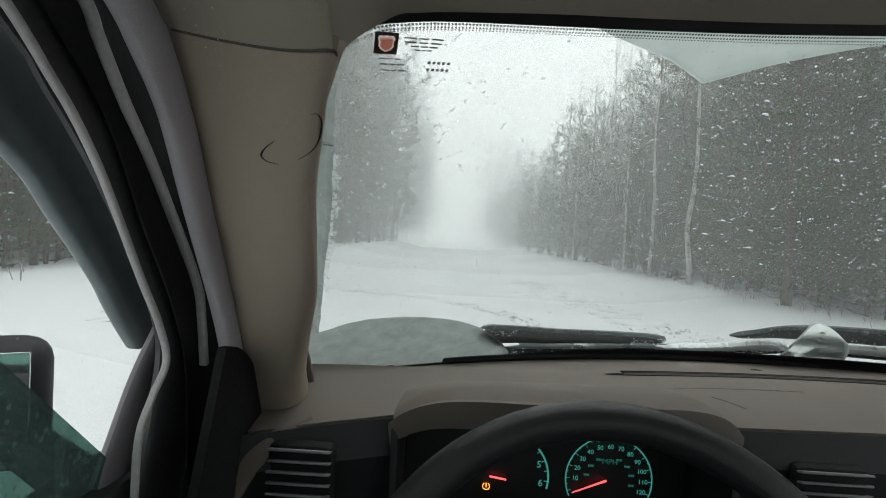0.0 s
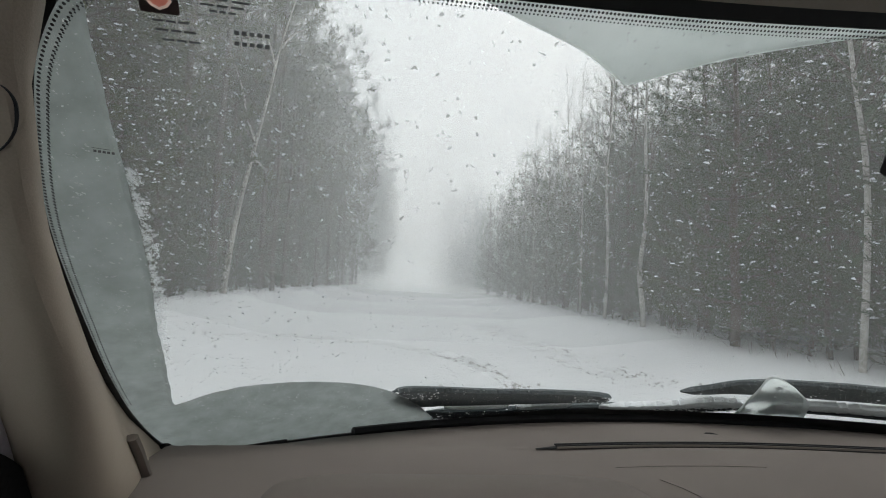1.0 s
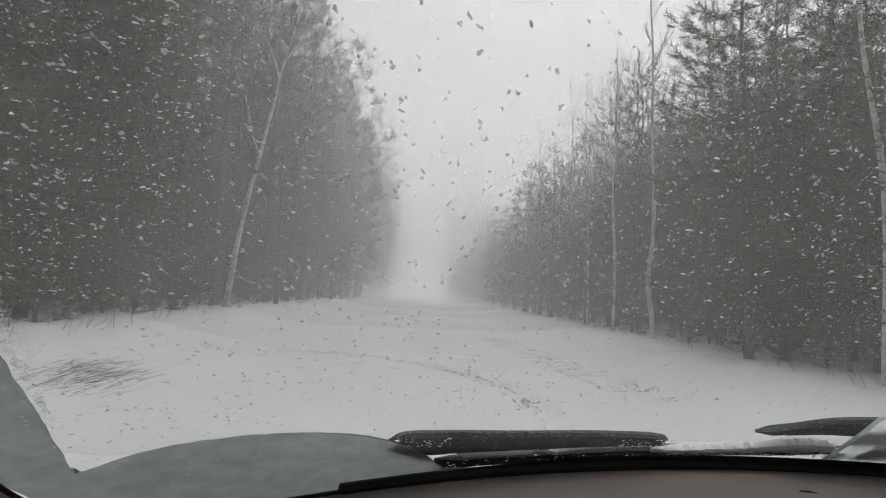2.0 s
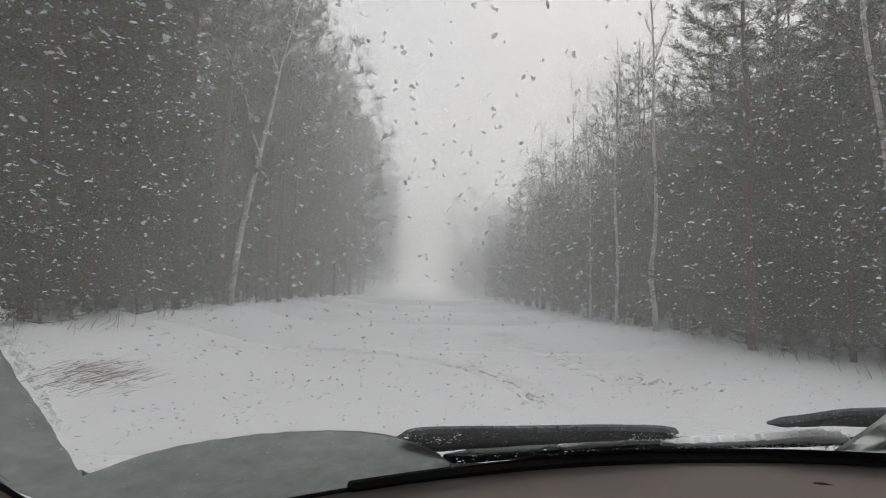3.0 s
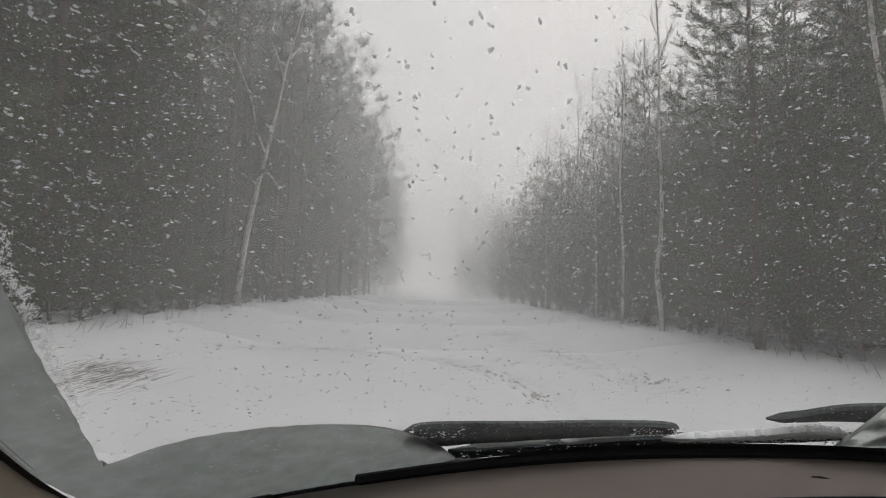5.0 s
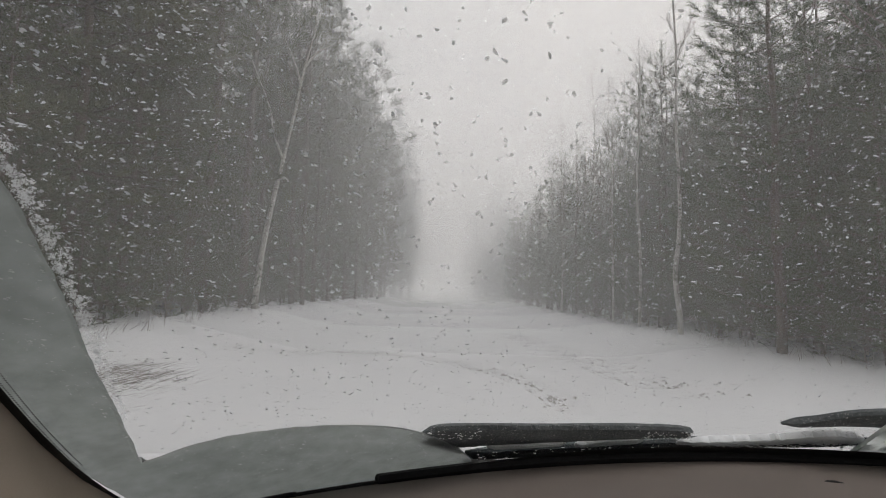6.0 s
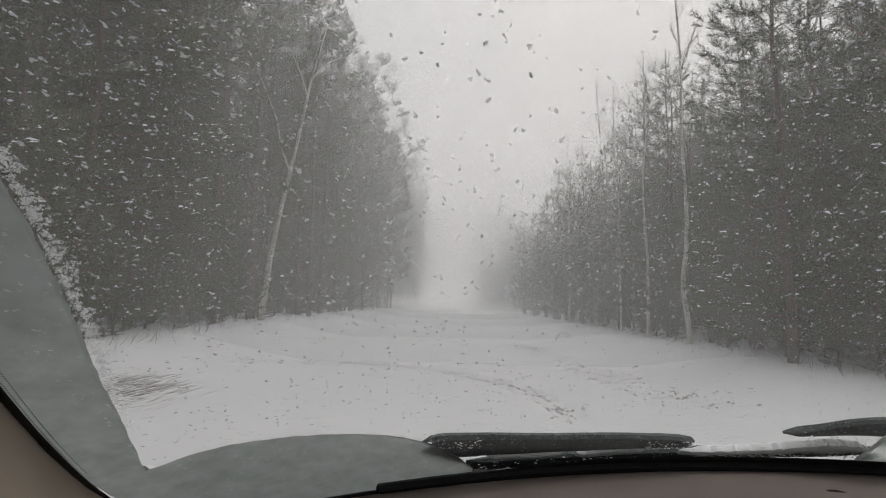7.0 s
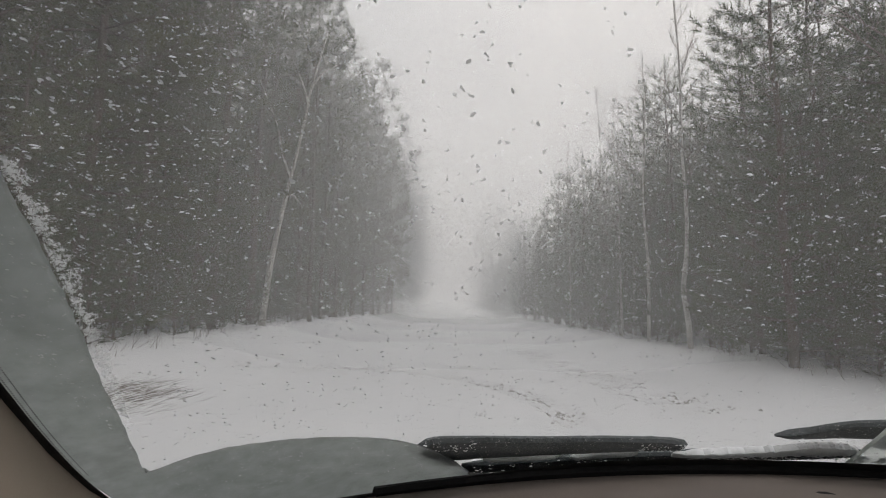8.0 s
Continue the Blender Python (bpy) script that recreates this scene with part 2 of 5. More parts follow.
# left half of the opening from the bottom's middle round to the top's middle, as x and z
HALF = [(0.46, 0.988), (0.30, 0.985), (0.10, 0.978), (-0.09, 0.971), (-0.165, 0.968), (-0.197, 0.977), (-0.209, 1.000), (-0.207, 1.044), (-0.198, 1.088), (-0.183, 1.139),
        (-0.153, 1.224), (-0.122, 1.280), (-0.100, 1.308), (-0.072, 1.330), (-0.040, 1.342), (0.035, 1.352), (0.17, 1.364), (0.34, 1.375), (0.46, 1.379)]
LEFT = [(p.x, p.y) for p in smooth_line([(x, z, 0) for x, z in HALF], 5)]
RIGHT = [(2 * MID - x, z + 0.025 * (MID - x)) for x, z in reversed(LEFT[1:-1])]
OUTLINE = LEFT + RIGHT
MIDDLE = (MID, 1.18)


def inset(p, by):
    d = Vector((MIDDLE[0] - p[0], (MIDDLE[1] - p[1]) * 3))
    d.normalize()
    return p[0] + d.x * by, p[1] + d.y * by


def along(points, t):
    """Linear reading of y at t in a rising list of pairs."""
    for (a, ya), (b, yb) in zip(points, points[1:]):
        if t <= b:
            return ya + (yb - ya) * (t - a) / (b - a)
    return points[-1][1]


PILLAR_BACK = [(0.93, 0.635), (1.019, 0.597), (1.075, 0.574), (1.14, 0.541), (1.214, 0.499), (1.265, 0.474), (1.305, 0.448), (1.334, 0.425), (1.36, 0.402)]
PILLAR_X = [(0.93, -0.205), (0.991, -0.208), (1.044, -0.207), (1.088, -0.198), (1.139, -0.183), (1.224, -0.153), (1.28, -0.122), (1.32, -0.088), (1.345, -0.07)]


def glass_edge(z):
    for (a, xa), (b, xb) in zip(PILLAR_X, PILLAR_X[1:]):
        if z <= b:
            return xa + (xb - xa) * (z - a) / (b - a)
    return PILLAR_X[-1][1]


def glass_point(u, v):
    z = 0.93 + 0.47 * v
    left = glass_edge(z) - 0.02
    return shield(left + 2 * (MID - left) * u, z, 0.001)


windshield = part("windshield", grid(glass_point, 40, 24), GLASS, car, "clear tinted windshield glass with melting snow on it")
windshield.visible_shadow = False


def ribbon(pairs, out):
    bm = bmesh.new()
    rows = [(bm.verts.new(shield(*a, out)), bm.verts.new(shield(*b, out))) for a, b in pairs]
    for (a, b), (c, d) in zip(rows, rows[1:] + rows[:1]):
        bm.faces.new((a, b, d, c))
    return bm


part("frit_band", ribbon([(inset(p, -0.03), inset(p, -0.0035 + 0.0055 * min(1, max(0, (p[1] - 1.318) / 0.024)))) for p in OUTLINE], -0.0005), FRIT, windshield, "black ceramic border band")


def frit_dots():
    """Rows of fine black dots that fade the band out."""
    bm = bmesh.new()
    n = len(OUTLINE)
    length = 0.0
    step = 0.0026
    for i in range(n):
        a, b = OUTLINE[i], OUTLINE[(i + 1) % n]
        d = shield(*b) - shield(*a)
        if min(a[1], b[1]) < 1.06 or (a[0] > 0.9):
            continue
        while length < d.length:
            t = length / d.length
            p = (a[0] + (b[0] - a[0]) * t, a[1] + (b[1] - a[1]) * t)
            for row, (by, r) in enumerate(((0.0030, 0.00095), (0.0047, 0.0008), (0.0062, 0.0006))):
                q = inset((p[0] + (row % 2) * step / 2, p[1]), by - 0.0052 * (1 - min(1, max(0, (p[1] - 1.318) / 0.024))))
                c = shield(*q, -0.0007)
                u, v = Vector((1, 0, 0)), Vector((0, -0.81, 0.58))
                bm.faces.new([bm.verts.new(c + u * r * math.cos(k * math.pi / 3) + v * r * math.sin(k * math.pi / 3)) for k in range(6)])
            length += step
        length -= d.length
    return bm


part("frit_dots", frit_dots(), FRIT, windshield)
def low_edge(x):
    return 0.983 + 0.014 * min(1, (x - 0.10) / 0.2) + 0.022 * x


part("lower_frit", grid(lambda u, v: shield(0.115 + 0.90 * u, low_edge(0.115 + 0.90 * u) - 0.05 * v, -0.001), 40, 2), FRIT, windshield, "black ceramic band along the glass foot")
bottom = [p for p in OUTLINE if p[1] < 1.0 + 0.025 * p[0]]
bottom.sort()
SEAL = [q for q in smooth_line([shield(x, z, -0.003) for x, z in bottom], 2)]
part("lower_seal", sweep([p + Vector((0, 0, -0.002)) for p in SEAL if p.x > -0.006], 0.03, 0.018, up=(0, 0.6, 0.8)), RUBBER, windshield, "black rubber seal")
part("lower_seal", sweep([p + Vector((0, 0, -0.002)) for p in SEAL if p.x < -0.088], 0.016, 0.008, up=(0, 0.6, 0.8)), RUBBER, windshield, "black rubber seal")
part("lower_seal", sweep([p + Vector((0, 0, -0.004)) for p in SEAL if -0.096 < p.x < 0.004], 0.014, 0.006, up=(0, 0.6, 0.8)), RUBBER, windshield, "black rubber seal")

# ---- dashboard ----
def dash_top(x, y):
    near = max(0.0, (0.66 - y) / 0.1)
    flat = 1.012 - 0.010 * near ** 2 + 0.02 * (x - 0.3)
    t = max(0.0, (y - 0.78) / (shield(x, 0.97)[1] - 0.78))
    return flat + (0.967 + 0.024 * x - flat) * t


def dash_edge(x):
    return 0.60 - 0.30 * max(0.0, -0.04 - x) - 0.25 * max(0, x - 0.55) ** 2


def dash_point(u, v):
    x = -0.19 + 1.35 * u
    far = shield(x, 0.97)[1] + 0.012
    y = dash_edge(x) + (far - dash_edge(x)) * v
    return x, y, dash_top(x, y)


dashboard = part("dashboard", grid(dash_point, 60, 26, 0.012), DASH, car, "beige grained dashboard top")


def lower_dash(x0, x1, depth=0.5):
    def face(u, v):
        x = x0 + (x1 - x0) * u
        y = dash_edge(x)
        return x, y + 0.004 - 0.012 * math.sin(min(1, v / 0.12) * math.pi) + 0.05 * v, dash_top(x, y) - 0.004 - depth * v
    return grid(face, 24, 16, 0.01)


part("lower_dash", lower_dash(-0.205, -0.046), DARK, dashboard, "charcoal lower dashboard")
part("lower_dash", lower_dash(0.304, 1.165), DARK, dashboard, "charcoal lower dashboard")
part("knee_panel", block((0.128, 0.60, 0.62), (0.36, 0.12, 0.28), 0.02), DARK, dashboard)

# defroster grille across the dash top
GRILLE = [Vector((0.228 + 0.49 * i / 20, 0.757 + 0.048 * math.sin(math.pi * (0.12 + 0.80 * i / 20)), 0)) for i in range(21)]
for p in GRILLE:
    p.z = dash_top(p.x, p.y)
vent = part("defroster_vent", sweep([p + Vector((0, 0.002, 0.001)) for p in GRILLE], 0.019, 0.003, taper=lambda t: min(1, 0.2 + 6 * min(t, 1 - t))), RUBBER, dashboard, "dark defroster slot")
for k in range(3):
    part("slat", sweep([p + Vector((0, -0.005 + 0.006 * k, 0.0030)) for p in GRILLE[1:-1]], 0.002, 0.003, sides=4), DARK if k else DASH, vent)
part("light_sensor", sweep([(0.506, 0.908, 0.996), (0.510, 0.907, 0.9985), (0.516, 0.904, 0.9995), (0.523, 0.900, 0.9985), (0.527, 0.898, 0.996)], 0.007, 0.004), RUBBER, dashboard, "small dark sensor cap")
part("scratch", sweep([(x, y, dash_top(x, y) + 0.0006) for x, y in ((0.30, 0.722), (0.36, 0.728), (0.42, 0.729), (0.47, 0.727))], 0.0008, 0.0005, sides=4), SEAM, dashboard)
part("dash_seam", sweep([(x, y, dash_top(x, y) + 0.0006) for x, y in ((0.333, 0.690), (0.345, 0.67), (0.352, 0.650))], 0.0012, 0.0006, sides=4), SEAM, dashboard)

# the cowl over the instruments
def cowl_point(u, v):
    s = 2 * u - 1
    x = 0.128 + 0.178 * s
    rise = 1 - abs(s) ** 5
    y0, y1 = 0.70, 0.535 + 0.05 * abs(s) ** 3
    y = y0 + (y1 - y0) * v
    z = dash_top(x, y0) - 0.004 + (0.042 * rise + 0.002) * math.sin(min(1.0, v * 1.15) * math.pi / 2)
    return x, y, z - 0.012 * max(0, v - 0.85) / 0.15 * 0.6


cowl = part("instrument_cowl", grid(cowl_point, 32, 14, 0.010), DASH, dashboard, "beige arched cowl over the gauges")


def cowl_lip(u, v):
    x, y, z = cowl_point(u, 1.0)
    return x, y - 0.001 + 0.006 * v * v, z + 0.003 - 0.030 * v * (1 - 0.2 * abs(2 * u - 1))


part("cowl_lip", grid(cowl_lip, 32, 4, 0.006), DASH, cowl)

# instrument cluster
cluster = part("instrument_panel", grid(lambda u, v: (-0.04 + 0.34 * u, 0.676, 0.76 + 0.235 * v), 4, 4, 0.006), FACE, car, "dark gauge panel with teal lit dials")
for side in (-0.046, 0.302):
    part("side_wall", block((side, 0.625, 0.90), (0.008, 0.10, 0.19), 0.002), DARK, cluster)
FRONT = Matrix.Rotation(radians(90), 4, "X")


def on_face(x, z, turn=0.0):
    return Matrix.Translation((x, 0.668, z)) @ FRONT @ Matrix.Rotation(radians(turn), 4, "Z")


def dial_arc(cx, cz, r, a0, a1, width, name, mat):
    bm = bmesh.new()
    n = 40
    rows = []
    for i in range(n + 1):
        a = radians(a0 + (a1 - a0) * i / n)
        rows.append([bm.verts.new((cx + rr * math.sin(a), 0.669, cz + rr * math.cos(a))) for rr in (r, r - width)])
    for (a, b), (c, d) in zip(rows, rows[1:]):
        bm.faces.new((a, b, d, c))
    return part(name, bm, mat, cluster)


SX, SZ, SR = 0.2055, 0.9115, 0.0525
dial_arc(SX, SZ, SR, -116, 118, 0.0016, "speed_scale", TEAL)
for k in range(25):
    a = radians(-108 + 9 * k)
    bm = sweep([(SX + r * math.sin(a), 0.6685, SZ + r * math.cos(a)) for r in (SR - 0.001, SR - (0.0055 if k % 2 == 0 else 0.003))], 0.0009, 0.0006, sides=4, up=(0, 1, 0))
    part("scale_mark", bm, TEAL, cluster)
for k, s in enumerate("10 20 30 40 50 60 70 80 90 100 110 120".split()):
    a = radians(-90 + 18 * k)
    letters(s, 0.0076, on_face(SX + 0.0405 * math.sin(a), SZ + 0.0405 * math.cos(a)), "numeral", TEAL, cluster)
letters("MPH", 0.0095, on_face(SX, SZ + 0.022), "unit_mark", TEAL_DIM, cluster)
for k in (0, 1, 2, 4, 5, 6, 7):
    a = radians(-80 + 26 * k)
    part("small_mark", block((SX + 0.0275 * math.sin(a), 0.6688, SZ + 0.027 * math.cos(a)), (0.0065, 0.0006, 0.0024)), TEAL_DIM, cluster)
part("needle", sweep([(SX - 0.004, 0.665, SZ + 0.0005), (SX - 0.044, 0.665, SZ - 0.0165)], 0.0032, 0.0014, sides=4, up=(0, 1, 0), taper=lambda t: 1 - 0.5 * t), RED, cluster, "lit red needle")
dial_arc(0.080, 0.9085, 0.054, 48, 104, 0.0022, "rev_scale", TEAL)
for k, s in enumerate("56"):
    a = radians(68 + 30 * k)
    letters(s, 0.0115, on_face(0.080 + 0.044 * math.sin(a), 0.9085 + 0.044 * math.cos(a)), "numeral", TEAL, cluster)
for a in (52, 66, 80, 94):
    r = radians(a)
    part("scale_mark", sweep([(0.08 + q * math.sin(r), 0.6685, 0.9085 + q * math.cos(r)) for q in (0.054, 0.048)], 0.0011, 0.0006, sides=4, up=(0, 1, 0)), TEAL, cluster)
part("needle", sweep([(0.062, 0.665, 0.9085), (0.082, 0.665, 0.9055)], 0.003, 0.0014, sides=4, up=(0, 1, 0)), RED, cluster, "lit red needle")
tyre_light = part("warning_light", sweep([(0.0585 + 0.0042 * math.cos(a) * (1 - 0.2 * math.sin(a)), 0.667, 0.8955 + 0.0046 * math.sin(a)) for a in (2.3, 2.8, 3.4, 4.0, 4.71, 5.4, 6.0, 6.6, 7.1)], 0.0013, 0.0008, sides=4, up=(0, 1, 0)), AMBER, cluster, "amber tyre pressure light")
part("light_bar", block((0.0585, 0.667, 0.8965), (0.0012, 0.0008, 0.005)), AMBER, tyre_light)

# steering wheel
WHEEL = Matrix.Translation((0.126, 0.375, 0.890)) @ Matrix.Rotation(radians(-24), 4, "X") @ FRONT
wheel = part("steering_wheel", sweep([WHEEL @ Vector((0.186 * math.cos(a), 0.186 * math.sin(a), 0)) for a in (2 * math.pi * i / 72 for i in range(72))], 0.030, 0.030, sides=12, up=(0, -0.9, 0.4), closed=True), LEATHER, car, "charcoal grained steering wheel")
part("hub", block((0, 0, 0), (0.17, 0.14, 0.05), 0.022, WHEEL @ Matrix.Translation((0, -0.01, -0.02)), segments=4), LEATHER, wheel)
for a, b in (((0.07, 0.01), (0.18, 0.02)), ((-0.07, 0.01), (-0.18, 0.02)), ((0.03, -0.06), (0.05, -0.17)), ((-0.03, -0.06), (-0.05, -0.17))):
    part("spoke", sweep([WHEEL @ Vector((*a, -0.02)), WHEEL @ Vector((*b, 0))], 0.04, 0.018, power=3), LEATHER, wheel)

# air vents
def air_vent(cx, cz, y, w, h):
    v = part("air_vent", block((cx, y + 0.012, cz), (w, 0.02, h), 0.008), RUBBER, dashboard, "black louvred air vent")
    for k in range(7):
        z = cz - h * 0.42 + h * 0.84 * k / 6
        part("slat", block((cx, y + 0.004, z), (w * 0.94, 0.016, 0.0025), 0.0008, Matrix.Rotation(radians(-18), 4, "X")), GREY, v)
    return v


air_vent(-0.135, 0.945, 0.545, 0.066, 0.078)
air_vent(0.398, 0.945, 0.572, 0.075, 0.075)
part("sensor_knob", sweep([(0.489, 0.612, 0.985), (0.489, 0.598, 0.985), (0.489, 0.594, 0.985)], 0.014, sides=12), CHROME, dashboard, "small bright knob")
part("corner_trim", sweep(smooth_line([(-0.135, 0.585, 0.990), (-0.158, 0.566, 0.984), (-0.177, 0.552, 0.969), (-0.191, 0.545, 0.950), (-0.202, 0.540, 0.925), (-0.212, 0.535, 0.880), (-0.215, 0.53, 0.80)], 8), 0.022, 0.014, 16, up=(0, 1, 0), power=3.2), DASH, dashboard, "beige curved corner trim")

# ---- left pillar, headliner and door frame ----
def pillar_point(u, v):
    z = 0.93 + 0.43 * v
    outer = Vector((-0.205, along(PILLAR_BACK, z), z))
    x = glass_edge(z) - 0.011
    inner = shield(x, z, -0.002)
    t, top = min(1, max(0, (z - 0.98) / 0.16)), max(0, (z - 1.18) / 0.14)
    apex = (outer + inner) / 2 + Vector((0.09 + 0.085 * t - 0.022 * top, -0.12 - 0.07 * t + 0.065 * top, 0))
    return outer * (1 - u) ** 2 + apex * 2 * u * (1 - u) + inner * u * u


def seam(u):
    """How far up the pillar the headliner's edge lies."""
    return 0.932 - 0.065 * (1 - (1 - min(u / 0.45, 1)) ** 2)


def on_pillar(u, v, proud=0.0045):
    p = Vector(pillar_point(u, v))
    n = (Vector(pillar_point(u + 0.01, v)) - p).cross(Vector(pillar_point(u, v + 0.01)) - p).normalized()
    return p + n * math.copysign(proud, n.dot(Vector((0.1, 0.0, 1.2)) - p))


pillar = part("a_pillar", grid(lambda u, v: pillar_point(u, v * (seam(u) + 0.02)), 20, 24, 0.004), BEIGE, car, "beige plastic windshield pillar trim")
for arc in (((0.30, 0.757), (0.255, 0.748), (0.235, 0.737), (0.26, 0.727), (0.33, 0.720)), ((0.50, 0.792), (0.545, 0.794), (0.57, 0.782), (0.555, 0.760), (0.51, 0.742), (0.43, 0.728))):
    ring = [on_pillar(p.x, p.y) for p in smooth_line([(u, v, 0) for u, v in arc], 6)]
    part("airbag_mark", sweep(ring, 0.0017, 0.0010, sides=4, taper=lambda t: 1.15 - abs(2 * t - 1)), DARK, pillar, "moulded oval line on the trim")
part("trim_clip", sweep([(-0.172, 0.668, 1.045), (-0.170, 0.675, 1.03), (-0.170, 0.69, 1.005), (-0.172, 0.70, 0.995)], 0.014, 0.010), DASH, pillar, "small beige trim clip")


def liner_point(u, v):
    i = u * (len(TOP) - 1)
    k = min(int(i), len(TOP) - 2)
    p = TOP[k].lerp(TOP[k + 1], i - k)
    back = (p.y + 1.5) * v
    edge = min(1, (p.x + 0.235) / 0.12, (1.175 - p.x) / 0.12)
    keep = math.exp(-v * 14)
    roof = 1.415 + 0.047 * min(1, max(0, edge * 1.2))
    return p.x, p.y - back, p.z * keep + roof * (1 - keep)


TOP = [Vector((-0.208, 0.405, 1.337))] + [Vector(pillar_point(k / 10, seam(k / 10))) + Vector((0.003, -0.007, 0.0)) for k in range(8)]
TOP += [Vector((-0.0715, 0.379, 1.303)), Vector((-0.066, 0.394, 1.318)), Vector((-0.055, 0.408, 1.333))]
TOP += [shield(x, z + 0.003 + 0.002 * min(1, max(0, (min(x, 2 * MID - x) + 0.05) / 0.12)), -0.004) for x, z in OUTLINE if z > 1.322 + 0.02 * x and -0.046 < x < 1.03]
SEAM_LINE = TOP[1:9]
TOP = smooth_line(TOP, 3)
TOP += [Vector((1.09, 0.43, 1.340)), Vector((1.175, 0.405, 1.345))]
headliner = part("headliner", grid(liner_point, 240, 44), LINER, car, "pale cloth headliner")


# dark bar laid along the edge in place of a shadow gap
part("headliner_seam", sweep(smooth_line([p + Vector((0.0005, -0.0005, -0.0012)) for p in SEAM_LINE], 6), 0.0018, 0.0018, sides=8), SEAM, headliner, "dark strip drawn in for the shadow gap below the headliner edge")


def bar(name, points, wide, high, mat, parent, label="", up=(1, 0, 0), power=3.0):
    return part(name, sweep(smooth_line(points, 10), wide, high, 20, up, power=power), mat, parent, label)


door = part("door", block((-0.29, 0.1, 0.70), (0.07, 1.35, 0.56), 0.02), DARK, car, "charcoal front door with its window lowered halfway")
def at_x(x, pairs):
    return [(x, y, z) for y, z in pairs]


bar("door_seal", at_x(-0.213, [(0.10, 1.480), (0.30, 1.395), (0.385, 1.346), (0.414, 1.322), (0.450, 1.284), (0.486, 1.222), (0.527, 1.154), (0.553, 1.107), (0.576, 1.055)]), 0.045, 0.016, SEAL_GREY, car, "grey body seal, its colour lightened to stand in for window light")
bar("door_seal", at_x(-0.228, [(0.10, 1.450), (0.33, 1.356), (0.372, 1.328), (0.386, 1.309), (0.411, 1.277), (0.439, 1.246), (0.467, 1.210), (0.518, 1.141), (0.530, 1.105), (0.538, 1.06)]), 0.0065, 0.008, STRIP, car, "grey body seal")
bar("door_jamb", at_x(-0.236, [(0.10, 1.475), (0.33, 1.378), (0.40, 1.330), (0.447, 1.280), (0.488, 1.212), (0.533, 1.142), (0.562, 1.07), (0.575, 0.95)]), 0.088, 0.006, RUBBER, car, "black body seal flange")
bar("window_frame", at_x(-0.249, [(0.10, 1.435), (0.30, 1.365), (0.372, 1.322), (0.397, 1.297), (0.425, 1.268), (0.452, 1.236), (0.486, 1.190), (0.524, 1.125), (0.535, 1.082), (0.525, 1.02), (0.50, 0.93)]), 0.075, 0.014, FRAME, door, "black window frame")
bar("glass_run", at_x(-0.238, [(0.08, 1.405), (0.28, 1.345), (0.329, 1.307), (0.344, 1.294), (0.36, 1.278), (0.379, 1.259), (0.4, 1.233), (0.418, 1.206), (0.455, 1.146), (0.479, 1.109), (0.492, 1.074), (0.473, 1.048), (0.457, 1.016), (0.455, 0.93)]), 0.0046, 0.006, STRIP, door, "grey glass run channel")
bar("outer_frame", at_x(-0.290, [(0.15, 1.400), (0.30, 1.330), (0.415, 1.259), (0.460, 1.213), (0.503, 1.165), (0.527, 1.131), (0.555, 1.096)]), 0.072, 0.03, PAINT, door, "dark outer window frame")
bar("mirror_sail", [(-0.262, 0.535, 1.09), (-0.268, 0.51, 1.045), (-0.272, 0.482, 0.985), (-0.275, 0.46, 0.94)], 0.045, 0.012, GREY, door, "wet grey mirror corner trim")


def kick_point(u, v):
    z = 0.80 + 0.285 * v
    y0 = 0.40 + 0.105 * v
    return -0.200, y0 + (along(PILLAR_BACK, max(z, 0.93)) - 0.002 - y0) * u, z - 0.03 * u * u * v


part("kick_panel", grid(kick_point, 8, 8, 0.008), RUBBER, car)


def glass_top(y):
    return min(1.084 - 1.06 * (y - 0.386), 1.16 - 0.35 * (y - 0.31) if y > 0.1 else 1.235 - 0.05 * (y - 0.1))


part("window_glass", grid(lambda u, v: (-0.272, -0.45 + 0.95 * u, 0.80 + v * (glass_top(-0.45 + 0.95 * u) - 0.80)), 30, 6, 0.003), SIDE_GLASS, door, "half-lowered wet tinted glass")

# side mirror outside
mirror = part("side_mirror", block((-0.63, 0.72, 0.935), (0.17, 0.075, 0.185), 0.036, Matrix.Rotation(radians(24), 4, "Z"), segments=4), DARK, door, "snow-dusted black side mirror")
part("mirror_glass", block((-0.6147, 0.6857, 0.935), (0.142, 0.004, 0.155), 0.0015, Matrix.Rotation(radians(24), 4, "Z")), MIRROR, mirror)
part("mirror_arm", sweep([(-0.60, 0.74, 0.89), (-0.42, 0.66, 0.86), (-0.31, 0.60, 0.87)], 0.06, 0.05, power=3), DARK, mirror)

# inside mirror
def mirror_line(y_off, x0, x1):
    return [(x0 + (x1 - x0) * k / 48, 0.488 + y_off - 0.245 * (x0 + (x1 - x0) * k / 48 - 0.385), 1.266 + 0.012 * k / 48) for k in range(49)]


def round_ends(t):
    return max(0.3, (1 - max(0, 1 - 9 * min(t, 1 - t)) ** 2) ** 0.5)


inner = part("rear_view_mirror", sweep(mirror_line(0.0, 0.385, 0.635), 0.028, 0.062, 20, power=2.6, taper=round_ends), DARK, car, "black rear-view mirror")
part("mirror_glass", sweep(mirror_line(-0.0125, 0.397, 0.623), 0.006, 0.052, 20, power=2.8, taper=round_ends), MIRROR, inner)
part("mirror_stalk", sweep([(0.505, 0.470, 1.278), (0.498, 0.51, 1.315), (0.49, 0.535, 1.335)], 0.022), DARK, inner)
